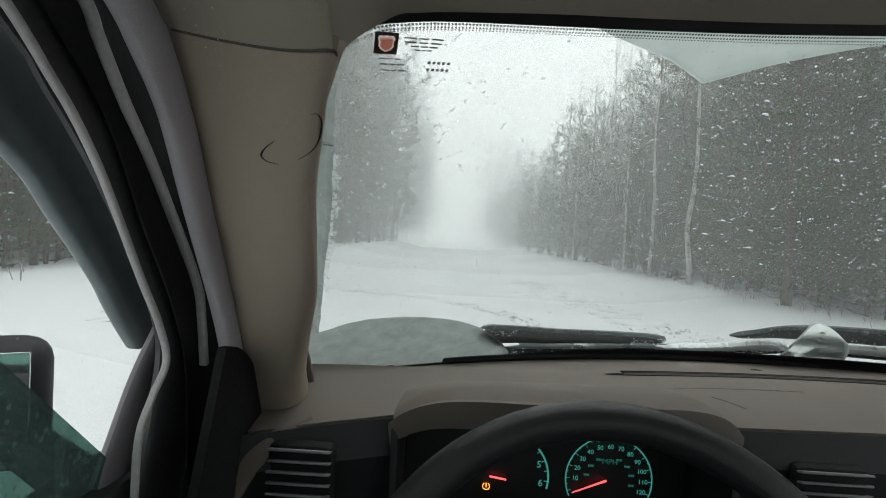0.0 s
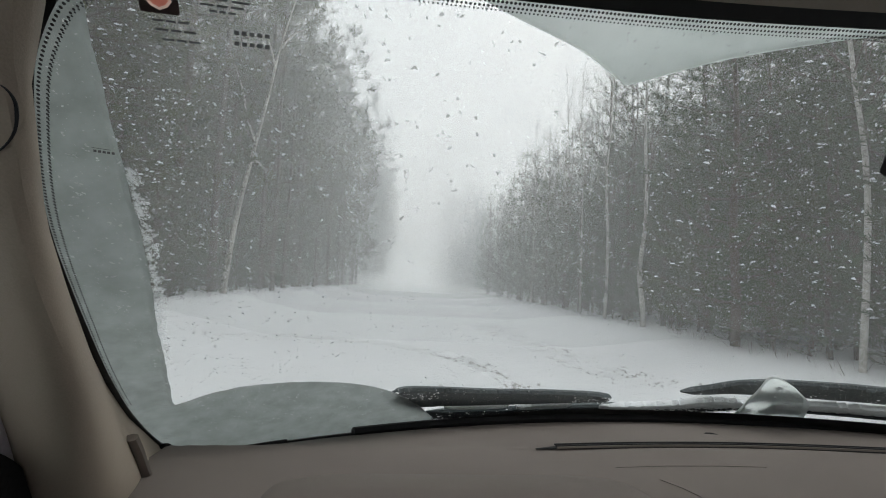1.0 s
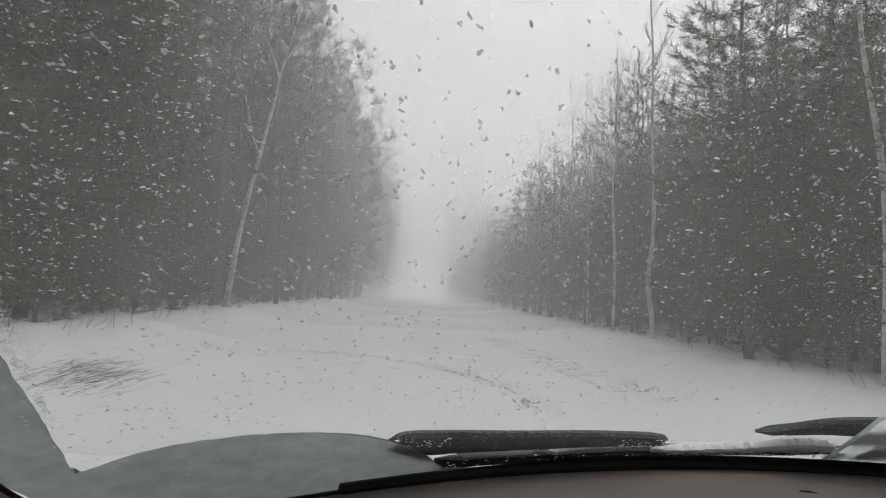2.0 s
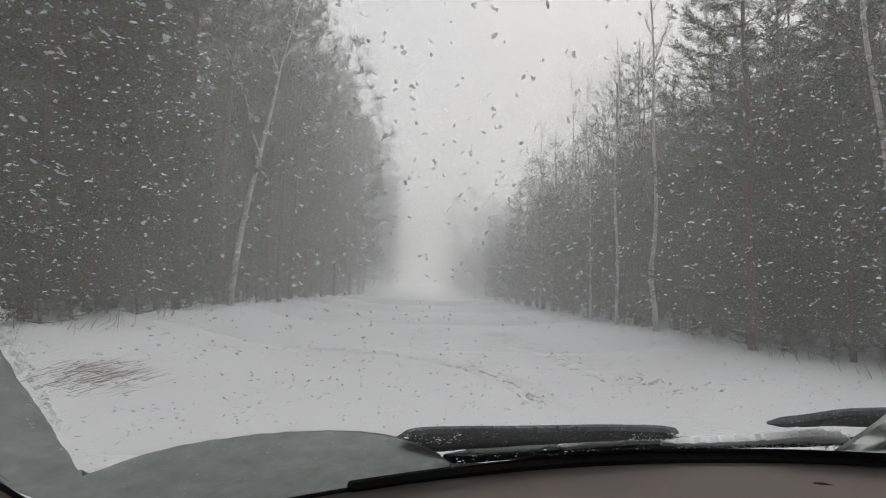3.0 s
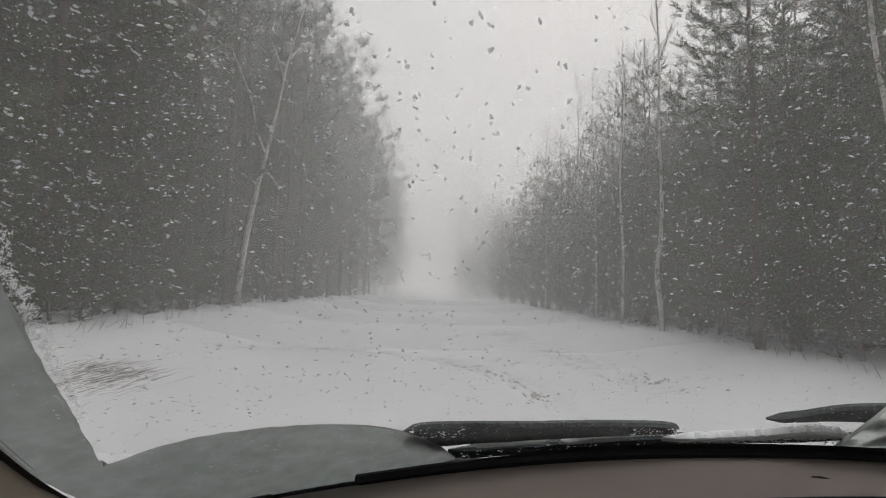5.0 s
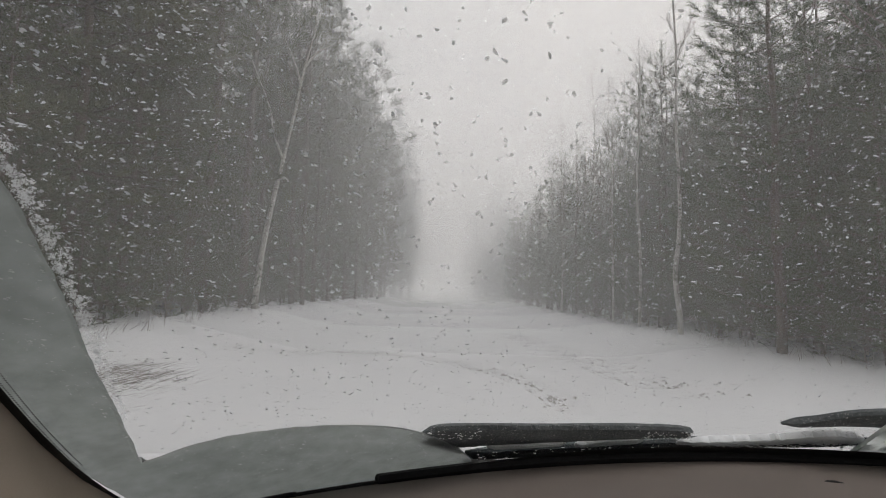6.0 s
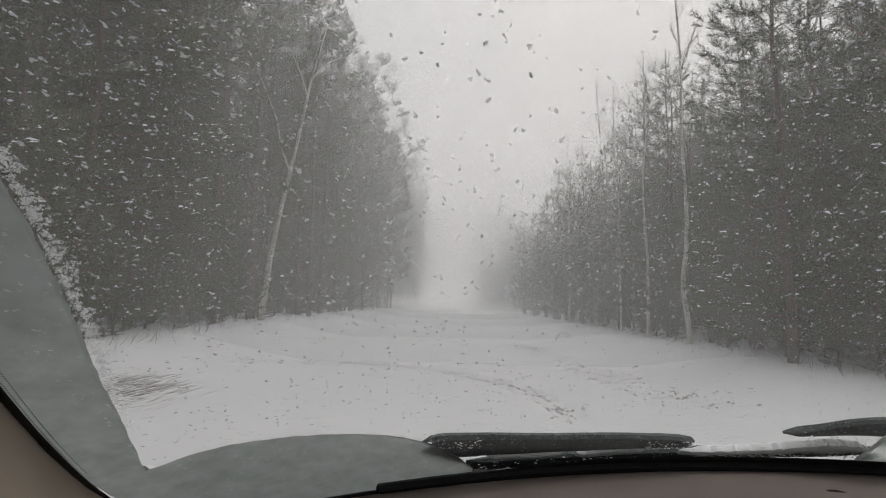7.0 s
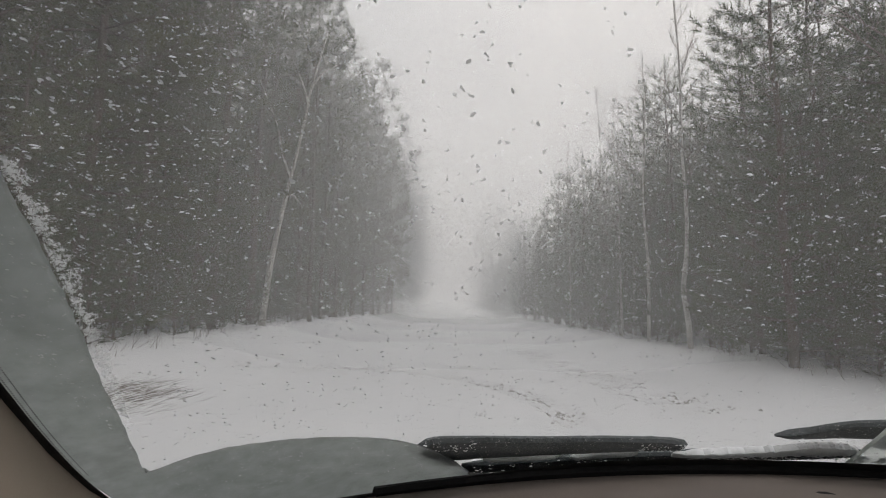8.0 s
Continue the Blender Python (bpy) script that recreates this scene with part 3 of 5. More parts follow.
PATCH = [(0.436, 1.372), (0.440, 1.345), (0.447, 1.322), (0.458, 1.309), (0.476, 1.304), (0.50, 1.304), (0.522, 1.310), (0.534, 1.325), (0.541, 1.347), (0.545, 1.374)]
bm = bmesh.new()
bm.faces.new([bm.verts.new(shield(x, z, -0.0008)) for x, z in PATCH])
part("mirror_patch", bm, FRIT, windshield, "black ceramic patch behind the mirror")

# the rest of the cabin, which closes it round the camera
for x, s in ((1.22, 1),):
    part("door", block((x, 0.1, 0.70), (0.07, 1.35, 0.56), 0.02), DARK, car, "charcoal passenger door")
    part("door_seal", sweep([(x - 0.05, 0.30, 1.42), (x - 0.05, 0.45, 1.27), (x - 0.06, 0.62, 0.98)], 0.06, 0.04), GREY, car)
part("a_pillar", grid(lambda u, v: ((lambda p: Vector((2 * MID - p.x, p.y, p.z + 0.035)))(Vector(pillar_point(u, v)))), 12, 16, 0.004), BEIGE, car)
part("floor_pan", block((MID, -0.2, 0.25), (1.5, 2.6, 0.06)), DARK, car)
part("firewall", block((MID, 1.02, 0.62), (1.5, 0.04, 0.70)), RUBBER, car)
part("rear_bulkhead", block((MID, -1.55, 0.70), (1.5, 0.06, 0.9)), DARK, car)
part("roof", grid(lambda u, v: (-0.27 + 1.48 * u, 0.40 - 1.95 * v, 1.41 + 0.09 * math.sin(math.pi * u) ** 0.5 + 0.02 * math.sin(v * 3.14)), 16, 10, 0.02), PAINT, car)
for x in (-0.26, 1.20):
    part("b_pillar", sweep([(x, -0.55, 0.90), (x + 0.02, -0.58, 1.42)], 0.10, 0.05), DARK, car)
    part("rear_door", block((x, -1.1, 0.70), (0.07, 0.9, 0.56), 0.02), DARK, car)
part("hood", grid(lambda u, v: (-0.25 + 1.44 * u, 1.08 + 0.95 * v - 0.22 * (2 * u - 1) ** 2, 0.865 - 0.06 * v - 0.14 * v ** 2 - 0.05 * (2 * u - 1) ** 4), 16, 14, 0.02), PAINT, car)
part("cowl_panel", grid(lambda u, v: (lambda x: (x, shield(x, 0.975)[1] + 0.012 + 0.12 * v, 0.968 + 0.025 * x - 0.09 * v))(-0.23 + 1.40 * u), 24, 4, 0.01), RUBBER, car, "black cowl panel below the windshield")

# wipers at rest
def band(top, bottom, out, thick, wear=0.0, seed=0, bm=None):
    """A rounded bar on the glass between a top and a bottom edge, given as x and z; wear: how ragged its edges are."""
    bm, up, low = bm or bmesh.new(), smooth_line([(x, z, 0) for x, z in top], 14), smooth_line([(x, z, 0) for x, z in bottom], 14)
    n, rings = 60, []
    for i in range(n + 1):
        t = i / n
        a, b = (line[min(int(t * (len(line) - 1)), len(line) - 2)].lerp(line[min(int(t * (len(line) - 1)), len(line) - 2) + 1], t * (len(line) - 1) - min(int(t * (len(line) - 1)), len(line) - 2)) for line in (up, low))
        a = a + Vector((0, wear * noise.noise((a.x * 160, seed, 0)) + 0.5 * wear * noise.noise((a.x * 420, seed, 5)), 0))
        b = b + Vector((0, wear * noise.noise((b.x * 160, seed, 9)) + 0.5 * wear * noise.noise((b.x * 420, seed, 2)), 0))
        mid, half = (a + b) / 2, (a - b) / 2
        end = min(1, 0.25 + 8 * t, 0.25 + 8 * (1 - t))
        rings.append([bm.verts.new(shield(*(mid + half * math.copysign(abs(math.sin(w)) ** 0.6, math.sin(w)))[:2], out + thick * end * math.copysign(abs(math.cos(w)) ** 0.6, math.cos(w)))) for w in [2 * math.pi * (k + 0.5) / 10 for k in range(10)]])
    for p, q in zip(rings, rings[1:]):
        for k in range(10):
            bm.faces.new((p[k], p[(k + 1) % 10], q[(k + 1) % 10], q[k]))
    bm.faces.new(rings[0])
    bm.faces.new(rings[-1])
    return bm


def wiper(blade, arm, clips, label, lift=0.018):
    w = part("wiper", band(*blade, lift, 0.006, 0.0009, 3), FROZEN, car, label)
    part("wiper_arm", band(*arm, 0.020, 0.006, 0.0007, 8), FROZEN, w)
    for x, z in clips:
        part("blade_clip", block(shield(x, z, 0.016), (0.009, 0.008, 0.006), 0.0015), FROZEN, w)
    return w


wiper(([(0.050, 1.0245), (0.064, 1.032), (0.080, 1.0343), (0.14, 1.0295), (0.199, 1.0243), (0.329, 1.020), (0.380, 1.017), (0.403, 1.0125), (0.410, 1.009)],
       [(0.050, 1.0225), (0.070, 1.010), (0.093, 0.9960), (0.134, 0.9955), (0.235, 0.9945), (0.298, 0.9965), (0.355, 0.9990), (0.395, 1.001), (0.410, 1.006)]),
      ([(0.105, 0.979), (0.18, 0.980), (0.258, 0.980), (0.391, 0.988), (0.517, 0.9965), (0.645, 1.008)], [(0.105, 0.960), (0.18, 0.960), (0.265, 0.9615), (0.402, 0.972), (0.532, 0.981), (0.650, 0.9935)]),
      [(0.135, 1.031), (0.162, 1.0285), (0.188, 1.0265), (0.215, 1.0250), (0.243, 1.0240), (0.268, 1.0232)], "snow-crusted driver wiper resting on the windshield base")
wiper(([(0.521, 1.0190), (0.557, 1.0310), (0.605, 1.0470), (0.70, 1.053), (0.85, 1.050), (0.98, 1.046)], [(0.523, 1.0175), (0.560, 1.0180), (0.605, 1.0225), (0.70, 1.024), (0.85, 1.025), (0.98, 1.024)]),
      ([(0.655, 1.008), (0.72, 1.015), (0.90, 1.017)], [(0.655, 0.994), (0.72, 0.999), (0.90, 1.001)]), [(0.64, 1.054), (0.70, 1.056), (0.76, 1.056)], "snow-crusted passenger wiper resting on the windshield base", 0.026)


# ---- ice and snow on the glass ----
def ice_patch(name, outline, thick, label, mat=FROST):
    """A crust on the outer face of the windshield, round at its rim, inside an outline of x and z."""
    line = [(p.x, p.y) for p in outline]
    cx, cz = sum(p[0] for p in line) / len(line), sum(p[1] for p in line) / len(line)
    bm = bmesh.new()
    rings = []
    for s, h in ((1.0, 0.004), (0.97, thick * 0.6), (0.9, thick * 0.9), (0.6, thick), (0.3, thick)):
        rings.append([bm.verts.new(shield(cx + (x - cx) * s, cz + (z - cz) * s, h)) for x, z in line])
    n = len(line)
    for a, b in zip(rings, rings[1:]):
        for k in range(n):
            bm.faces.new((a[k], a[(k + 1) % n], b[(k + 1) % n], b[k]))
    bm.faces.new(rings[-1])
    return thing(name, bm, mat, label, "ice")


def outline_of(points, steps=5):
    return smooth_line([(x, z, 0) for x, z in points], steps)


STRIP_EDGE = [(p.x, p.y) for p in smooth_line([(1.048, -0.178, 0), (1.10, -0.159, 0), (1.149, -0.142, 0), (1.207, -0.120, 0), (1.259, -0.104, 0), (1.295, -0.093, 0), (1.345, -0.076, 0)], 6)]
MOUND_TOP = [(-0.25, 1.048), (-0.178, 1.048)] + [(p.x, p.y) for p in smooth_line([(-0.176, 1.050, 0), (-0.126, 1.067, 0), (-0.07, 1.073, 0), (-0.011, 1.069, 0), (0.042, 1.054, 0), (0.088, 1.020, 0), (0.114, 0.988, 0)], 6)]


def strip_point(u, v):
    z = 1.048 + 0.297 * v
    edge = along(STRIP_EDGE, z) + 0.0012 * noise.noise((z * 60, 0, 0)) + 0.0008 * noise.noise((z * 190, 3, 0))
    left = glass_edge(z) - 0.022
    x = left + (edge - left) * u ** 0.7
    return shield(x, z, 0.003 + 0.006 * min(1, (edge - x) / 0.006) + 0.0008 * noise.noise((x * 80, z * 80, 1)))


def mound_point(u, v):
    x = -0.222 + 0.336 * u
    top = along(MOUND_TOP, x)
    top += (0.0008 * noise.noise((x * 90, 7, 0)) if x > -0.17 else 0)
    z = 0.945 + (top - 0.945) * v
    rim = 1.0 if x < -0.178 else min(1, (top - z) / 0.008)
    return shield(x, z, 0.003 + 0.006 * rim + 0.0008 * noise.noise((x * 80, z * 80, 1)))


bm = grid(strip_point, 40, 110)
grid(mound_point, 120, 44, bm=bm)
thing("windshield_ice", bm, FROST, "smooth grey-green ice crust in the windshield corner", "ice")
ice_patch("ice_wedge", outline_of([(0.625, 0.975), (0.618, 1.01), (0.608, 1.05), (0.600, 1.079), (0.625, 1.075), (0.665, 1.055), (0.70, 1.03), (0.735, 0.975)]), 0.012, "pale wedge of packed snow on the windshield base", PACKED)
ice_patch("ice_fan", outline_of([(0.085, 1.358), (0.13, 1.352), (0.175, 1.346), (0.214, 1.336)]) + outline_of([(0.2145, 1.336), (0.28, 1.354), (0.36, 1.369), (0.47, 1.383)]) + outline_of([(0.40, 1.40), (0.20, 1.40), (0.09, 1.375)]), 0.006, "thin frosted fan of ice along the windshield top", THIN_FROST)


def rime_edge():
    """Fluffy clots of snow crystals along the outer rim of the ice strip, thinner towards its foot."""
    rng = random.Random(5)
    verts, faces = [], []
    for k in range(330):
        z = 1.095 + 0.16 * rng.random() ** 0.75
        thick = min(1, 0.15 + (z - 1.095) / 0.09)
        x = along(STRIP_EDGE, z) + rng.uniform(-0.0015, 0.001 + 0.0075 * thick * rng.random() ** 2)
        at, r = shield(x, z, 0.006 + rng.uniform(0, 0.004)), rng.uniform(0.0005, 0.0019) * (0.45 + 0.55 * thick)
        for _ in range(34):
            p = at + Vector((rng.gauss(0, 0.5) * 1.3, rng.gauss(0, 0.5), rng.gauss(0, 0.5))) * r
            k0, q = len(verts), 0.00022 + 0.45 * r * rng.random()
            verts += [p + Vector((rng.uniform(-1, 1), rng.uniform(-1, 1), rng.uniform(-1, 1))) * q for _ in range(3)]
            faces.append((k0, k0 + 1, k0 + 2))
    return raw_mesh("snow_crumbs", verts, faces, FROST_EDGE)


thing("snow_crumbs", rime_edge(), FROST_EDGE, "loose snow crumbs clinging to the ice rim", "snow", kind="stuff")


def glass_flecks(count, seed):
    """Melting flakes stuck to the glass: ragged crystals, many tiny and a few broad ones made of several arms."""
    rng = random.Random(seed)
    verts, faces = [], []
    for _ in range(count):
        x, z = rng.uniform(-0.17, 1.05), rng.uniform(1.0, 1.37)
        big = rng.random() ** 4
        r = 0.00028 + 0.00058 * big
        for arm in range(1 + int(2.4 * big + rng.random() * 0.5)):
            cx, cz = x + r * rng.uniform(-1.5, 1.5) * (arm > 0), z + 0.7 * r * rng.uniform(-1.4, 1.4) * (arm > 0)
            lean, k0 = rng.uniform(-0.6, 0.6), len(verts)
            for k in range(5):
                a = k * 1.2566 + lean
                q = r * rng.uniform(0.4, 1.35)
                verts.append(shield(cx + q * math.cos(a), cz + q * math.sin(a) * 0.62, 0.0035 + 0.0002 * arm))
            faces.append(tuple(range(k0, k0 + 5)))
    return raw_mesh("melting_flecks", verts, faces, FLECK)


thing("melting_flecks", glass_flecks(28000, 3), FLECK, "tiny melting snowflakes stuck to the windshield", "snow", kind="stuff")


def side_drops():
    rng = random.Random(6)
    verts, faces = [], []
    for k in range(900):
        y = rng.uniform(0.15, 0.5)
        z = rng.uniform(0.84, max(0.85, glass_top(y) - 0.004))
        r, k0 = rng.uniform(0.0006, 0.0022), len(verts)
        for q in range(6):
            a = q * math.pi / 3
            verts.append(Vector((-0.2745, y + r * math.cos(a), z + r * rng.uniform(0.7, 1.6) * math.sin(a))))
        faces.append(tuple(range(k0, k0 + 6)))
    return raw_mesh("water_drops", verts, faces, FLECK)


thing("water_drops", side_drops(), FLECK, "melted droplets on the lowered door glass", "water", kind="stuff")


def wiper_crust():
    """Packed snow between the blades and their arms, and frozen crumbs along them."""
    bm = band([(0.132, 0.9965), (0.187, 0.9945), (0.240, 0.9935)], [(0.132, 0.9905), (0.187, 0.9885), (0.240, 0.990)], 0.016, 0.005, 0.0006, 1)
    band([(0.255, 0.9895), (0.298, 0.9965), (0.345, 0.9995)], [(0.255, 0.984), (0.298, 0.986), (0.350, 0.990)], 0.016, 0.005, 0.0008, 2, bm)
    band([(0.400, 0.9925), (0.512, 1.0045), (0.578, 1.0190), (0.622, 1.0150)], [(0.400, 0.985), (0.512, 0.9935), (0.578, 1.000), (0.635, 1.006)], 0.016, 0.006, 0.0034, 4, bm)
    band([(0.66, 1.022), (0.76, 1.025), (0.90, 1.025)], [(0.66, 1.008), (0.76, 1.012), (0.90, 1.014)], 0.016, 0.006, 0.0034, 6, bm)
    rng = random.Random(9)
    for a, b, count in (((0.06, 1.026), (0.12, 1.024), 60), ((0.12, 0.976), (0.40, 0.984), 60), ((0.34, 1.010), (0.405, 1.008), 70), ((0.42, 0.987), (0.64, 1.004), 260), ((0.54, 1.026), (0.96, 1.046), 170)):
        for k in range(count):
            t = rng.random()
            at = shield(a[0] + (b[0] - a[0]) * t, a[1] + (b[1] - a[1]) * t + rng.uniform(-0.007, 0.007), 0.0125 + rng.uniform(-0.002, 0.001))
            bmesh.ops.create_icosphere(bm, subdivisions=1, radius=rng.uniform(0.0004, 0.0013), matrix=Matrix.Translation(at) @ Matrix.Diagonal((rng.uniform(0.8, 2.4), 1, 0.7, 1)))
    return bm


thing("wiper_snow", wiper_crust(), TREE_SNOW, "snow crumbs frozen onto the wipers", "snow", kind="stuff")


# ---- oil-change sticker inside the glass ----
sticker = base("service_sticker", shield(-0.03, 1.33, -0.002), "small clear service sticker with a red shield on a dark square", "sticker")


def on_shield(x, z, out=-0.002):
    right = Vector((1, -0.91 * (x - MID), 0)).normalized()
    up = Vector((0, -0.81, 0.58))
    n = right.cross(up).normalized()
    m = Matrix((right, n.cross(right), n)).transposed().to_4x4()
    return Matrix.Translation(shield(x, z, out)) @ m


def flat(points, m):
    bm = bmesh.new()
    bm.faces.new([bm.verts.new(m @ Vector((x, y, 0))) for x, y in points])
    return bm


def rect(x, y, w, h):
    return [(x - w / 2, y - h / 2), (x + w / 2, y - h / 2), (x + w / 2, y + h / 2), (x - w / 2, y + h / 2)]


def crest(s):
    half = [(0, -1), (0.55, -0.72), (0.85, -0.3), (0.78, 0.2), (0.95, 0.55), (0.72, 0.9), (0.3, 0.82), (0, 0.95)]
    return [(x * s, y * s) for x, y in half + [(-x, y) for x, y in reversed(half[1:-1])]]


ST = on_shield(-0.0505, 1.3302) @ Matrix.Rotation(radians(9), 4, "Z")
def square_with_crest(half, size, m):
    """A square sheet with the crest's shape left open, so that light comes through the crest."""
    bm, rim = bmesh.new(), crest(size)
    line = [(a[0] + (b[0] - a[0]) * t / 5, a[1] + (b[1] - a[1]) * t / 5) for a, b in zip(rim, rim[1:] + rim[:1]) for t in range(5)]
    rows = []
    for x, y in line:
        k = half / max(abs(x), abs(y))
        rows.append((bm.verts.new(m @ Vector((x * k, y * k, 0))), bm.verts.new(m @ Vector((x, y, 0)))))
    for (a, b), (c, d) in zip(rows, rows[1:] + rows[:1]):
        bm.faces.new((a, b, d, c))
    return bm


square = part("square", square_with_crest(0.0085, 0.0068, ST @ Matrix.Translation((0, 0, -0.0003))), STICKER_BROWN, sticker)
part("shield_rim", flat(crest(0.0066), ST @ Matrix.Translation((0, 0, 0.0003))), STICKER_CREAM, square)
part("shield_shape", flat(crest(0.0050), ST @ Matrix.Translation((0, 0, 0.0006))), STICKER_RED, square)
part("shield_bar", flat(rect(0, 0.0022, 0.0085, 0.0012), ST @ Matrix.Translation((0, 0, 0.0009))), STICKER_CREAM, square)
for x, y, w in ((0.027, 0.0055, 0.031), (0.027, 0.0022, 0.029), (0.028, -0.0008, 0.021), (0.028, -0.0037, 0.013), (0.004, -0.0118, 0.017), (0.006, -0.0165, 0.019), (0.008, -0.0215, 0.018)):
    for k in range(3):
        part("print_bar", flat(rect(x + w * (k - 1) / 3, y, w / 3 * (0.86 if k != 1 else 0.7), 0.0011), ST), STICKER_INK, sticker)
for y in (-0.0135, -0.0195):
    for k in range(5):
        part("ink_bar", flat(rect(0.034 + 0.0038 * k, y, 0.0024, 0.0022), ST), STICKER_INK, sticker)
mark = on_shield(-0.1065, 1.2672)
for k in range(5):
    part("print_mark", flat(rect(-0.004 + 0.0022 * k, 0, 0.0015, 0.0018), mark), FRIT, windshield)
part("print_mark", flat(rect(-0.001, 0.0022, 0.009, 0.0004), mark), FRIT, windshield)


# ---- the ground ----
def edge_left(y):
    return -5.2 - 1.0 * min(1, max(0, (y - 8) / 9))


def edge_right(y):
    return 5.8 + 0.3 * min(1, max(0, (y - 5) / 8))


def ramp(a, b, t):
    t = min(1, max(0, (t - a) / (b - a)))
    return t * t * (3 - 2 * t)


def ground(x, y):
    far = 1 - ramp(110, 220, y)
    l, r = edge_left(min(max(y, 0), 60)), edge_right(min(max(y, 0), 60))
    z = 0.45 * ramp(0, 3.2, l + 3.2 - x) + 0.25 * ramp(0, 3.0, x - (r - 3.0))
    if abs(x) < 40 and abs(y) < 90:
        z += 0.028 * noise.noise((x * 0.35, y * 0.25, 1)) + 0.018 * noise.noise((x * 1.3, y * 1.1, 4)) + 0.010 * noise.noise((x * 4, y * 4, 9))
        bank = ramp(0, 1.6, l + 1.6 - x) * (1 - ramp(0.6, 3, l - x))
        z += bank * (0.07 * noise.noise((x * 0.8, y * 0.6, 12)) + 0.03)
        # a turning track and a row of footprints across the snow
        if 4 < y < 16 and -5 < x < 5:
            d = abs(math.hypot(x + 3.05, y - 5.85) - 4.47)
            if x > -2.2:
                z -= 0.13 * (math.exp(-((d - 0.1) / 0.08) ** 2)) * (0.6 + 0.9 * noise.noise((x * 4, y * 4, 3)))
            fx = 3.0 - 0.125 * (y - 7) + 0.08 * math.sin(y * 1.7)
            step = abs((y * 1.45) % 1.0 - 0.5)
            z -= 0.20 * math.exp(-((x - fx - (0.16 if int(y * 1.45) % 2 else -0.16)) / 0.13) ** 2) * math.exp(-(step / 0.26) ** 2) * ramp(6.3, 7.3, y)
    return z * far if y > 30 else z


def spread(near, far, step, grow):
    out, d = [0.0], step
    while out[-1] < far:
        out.append(out[-1] + d)
        if out[-1] > near:
            d *= grow
    return out


gx = spread(5.5, 900, 0.085, 1.13)
gx = sorted({-v for v in gx} | set(gx))
gy = sorted({2 - v for v in spread(0.5, 500, 0.5, 1.25)} | {2 + v for v in spread(12, 3000, 0.085, 1.05)})
verts = [(x, y, ground(x, y)) for y in gy for x in gx]
w = len(gx)
faces = [(j * w + i, j * w + i + 1, (j + 1) * w + i + 1, (j + 1) * w + i) for j in range(len(gy) - 1) for i in range(w - 1)]
thing("ground", raw_mesh("ground", verts, faces, SNOW, True), SNOW, "snow-covered road and verges with faint wheel tracks", "ground", kind="structure")

# snow on the hood
def hood_snow(u, v):
    x = -0.24 + 1.42 * u
    y = 1.12 + 0.90 * v - 0.22 * (2 * u - 1) ** 2
    edge = min(1, 8 * min(u, 1 - u, v + 0.05, 1.02 - v))
    z = 0.872 - 0.06 * v - 0.14 * v ** 2 - 0.05 * (2 * u - 1) ** 4
    return x, y, z + max(0, edge) * (0.03 + 0.02 * noise.noise((x * 6, y * 6, 2)) + 0.012 * noise.noise((x * 20, y * 20, 5)))


thing("hood_snow", grid(hood_snow, 70, 44), SNOW, "lumpy fresh snow lying on the car hood", "snow", kind="stuff")


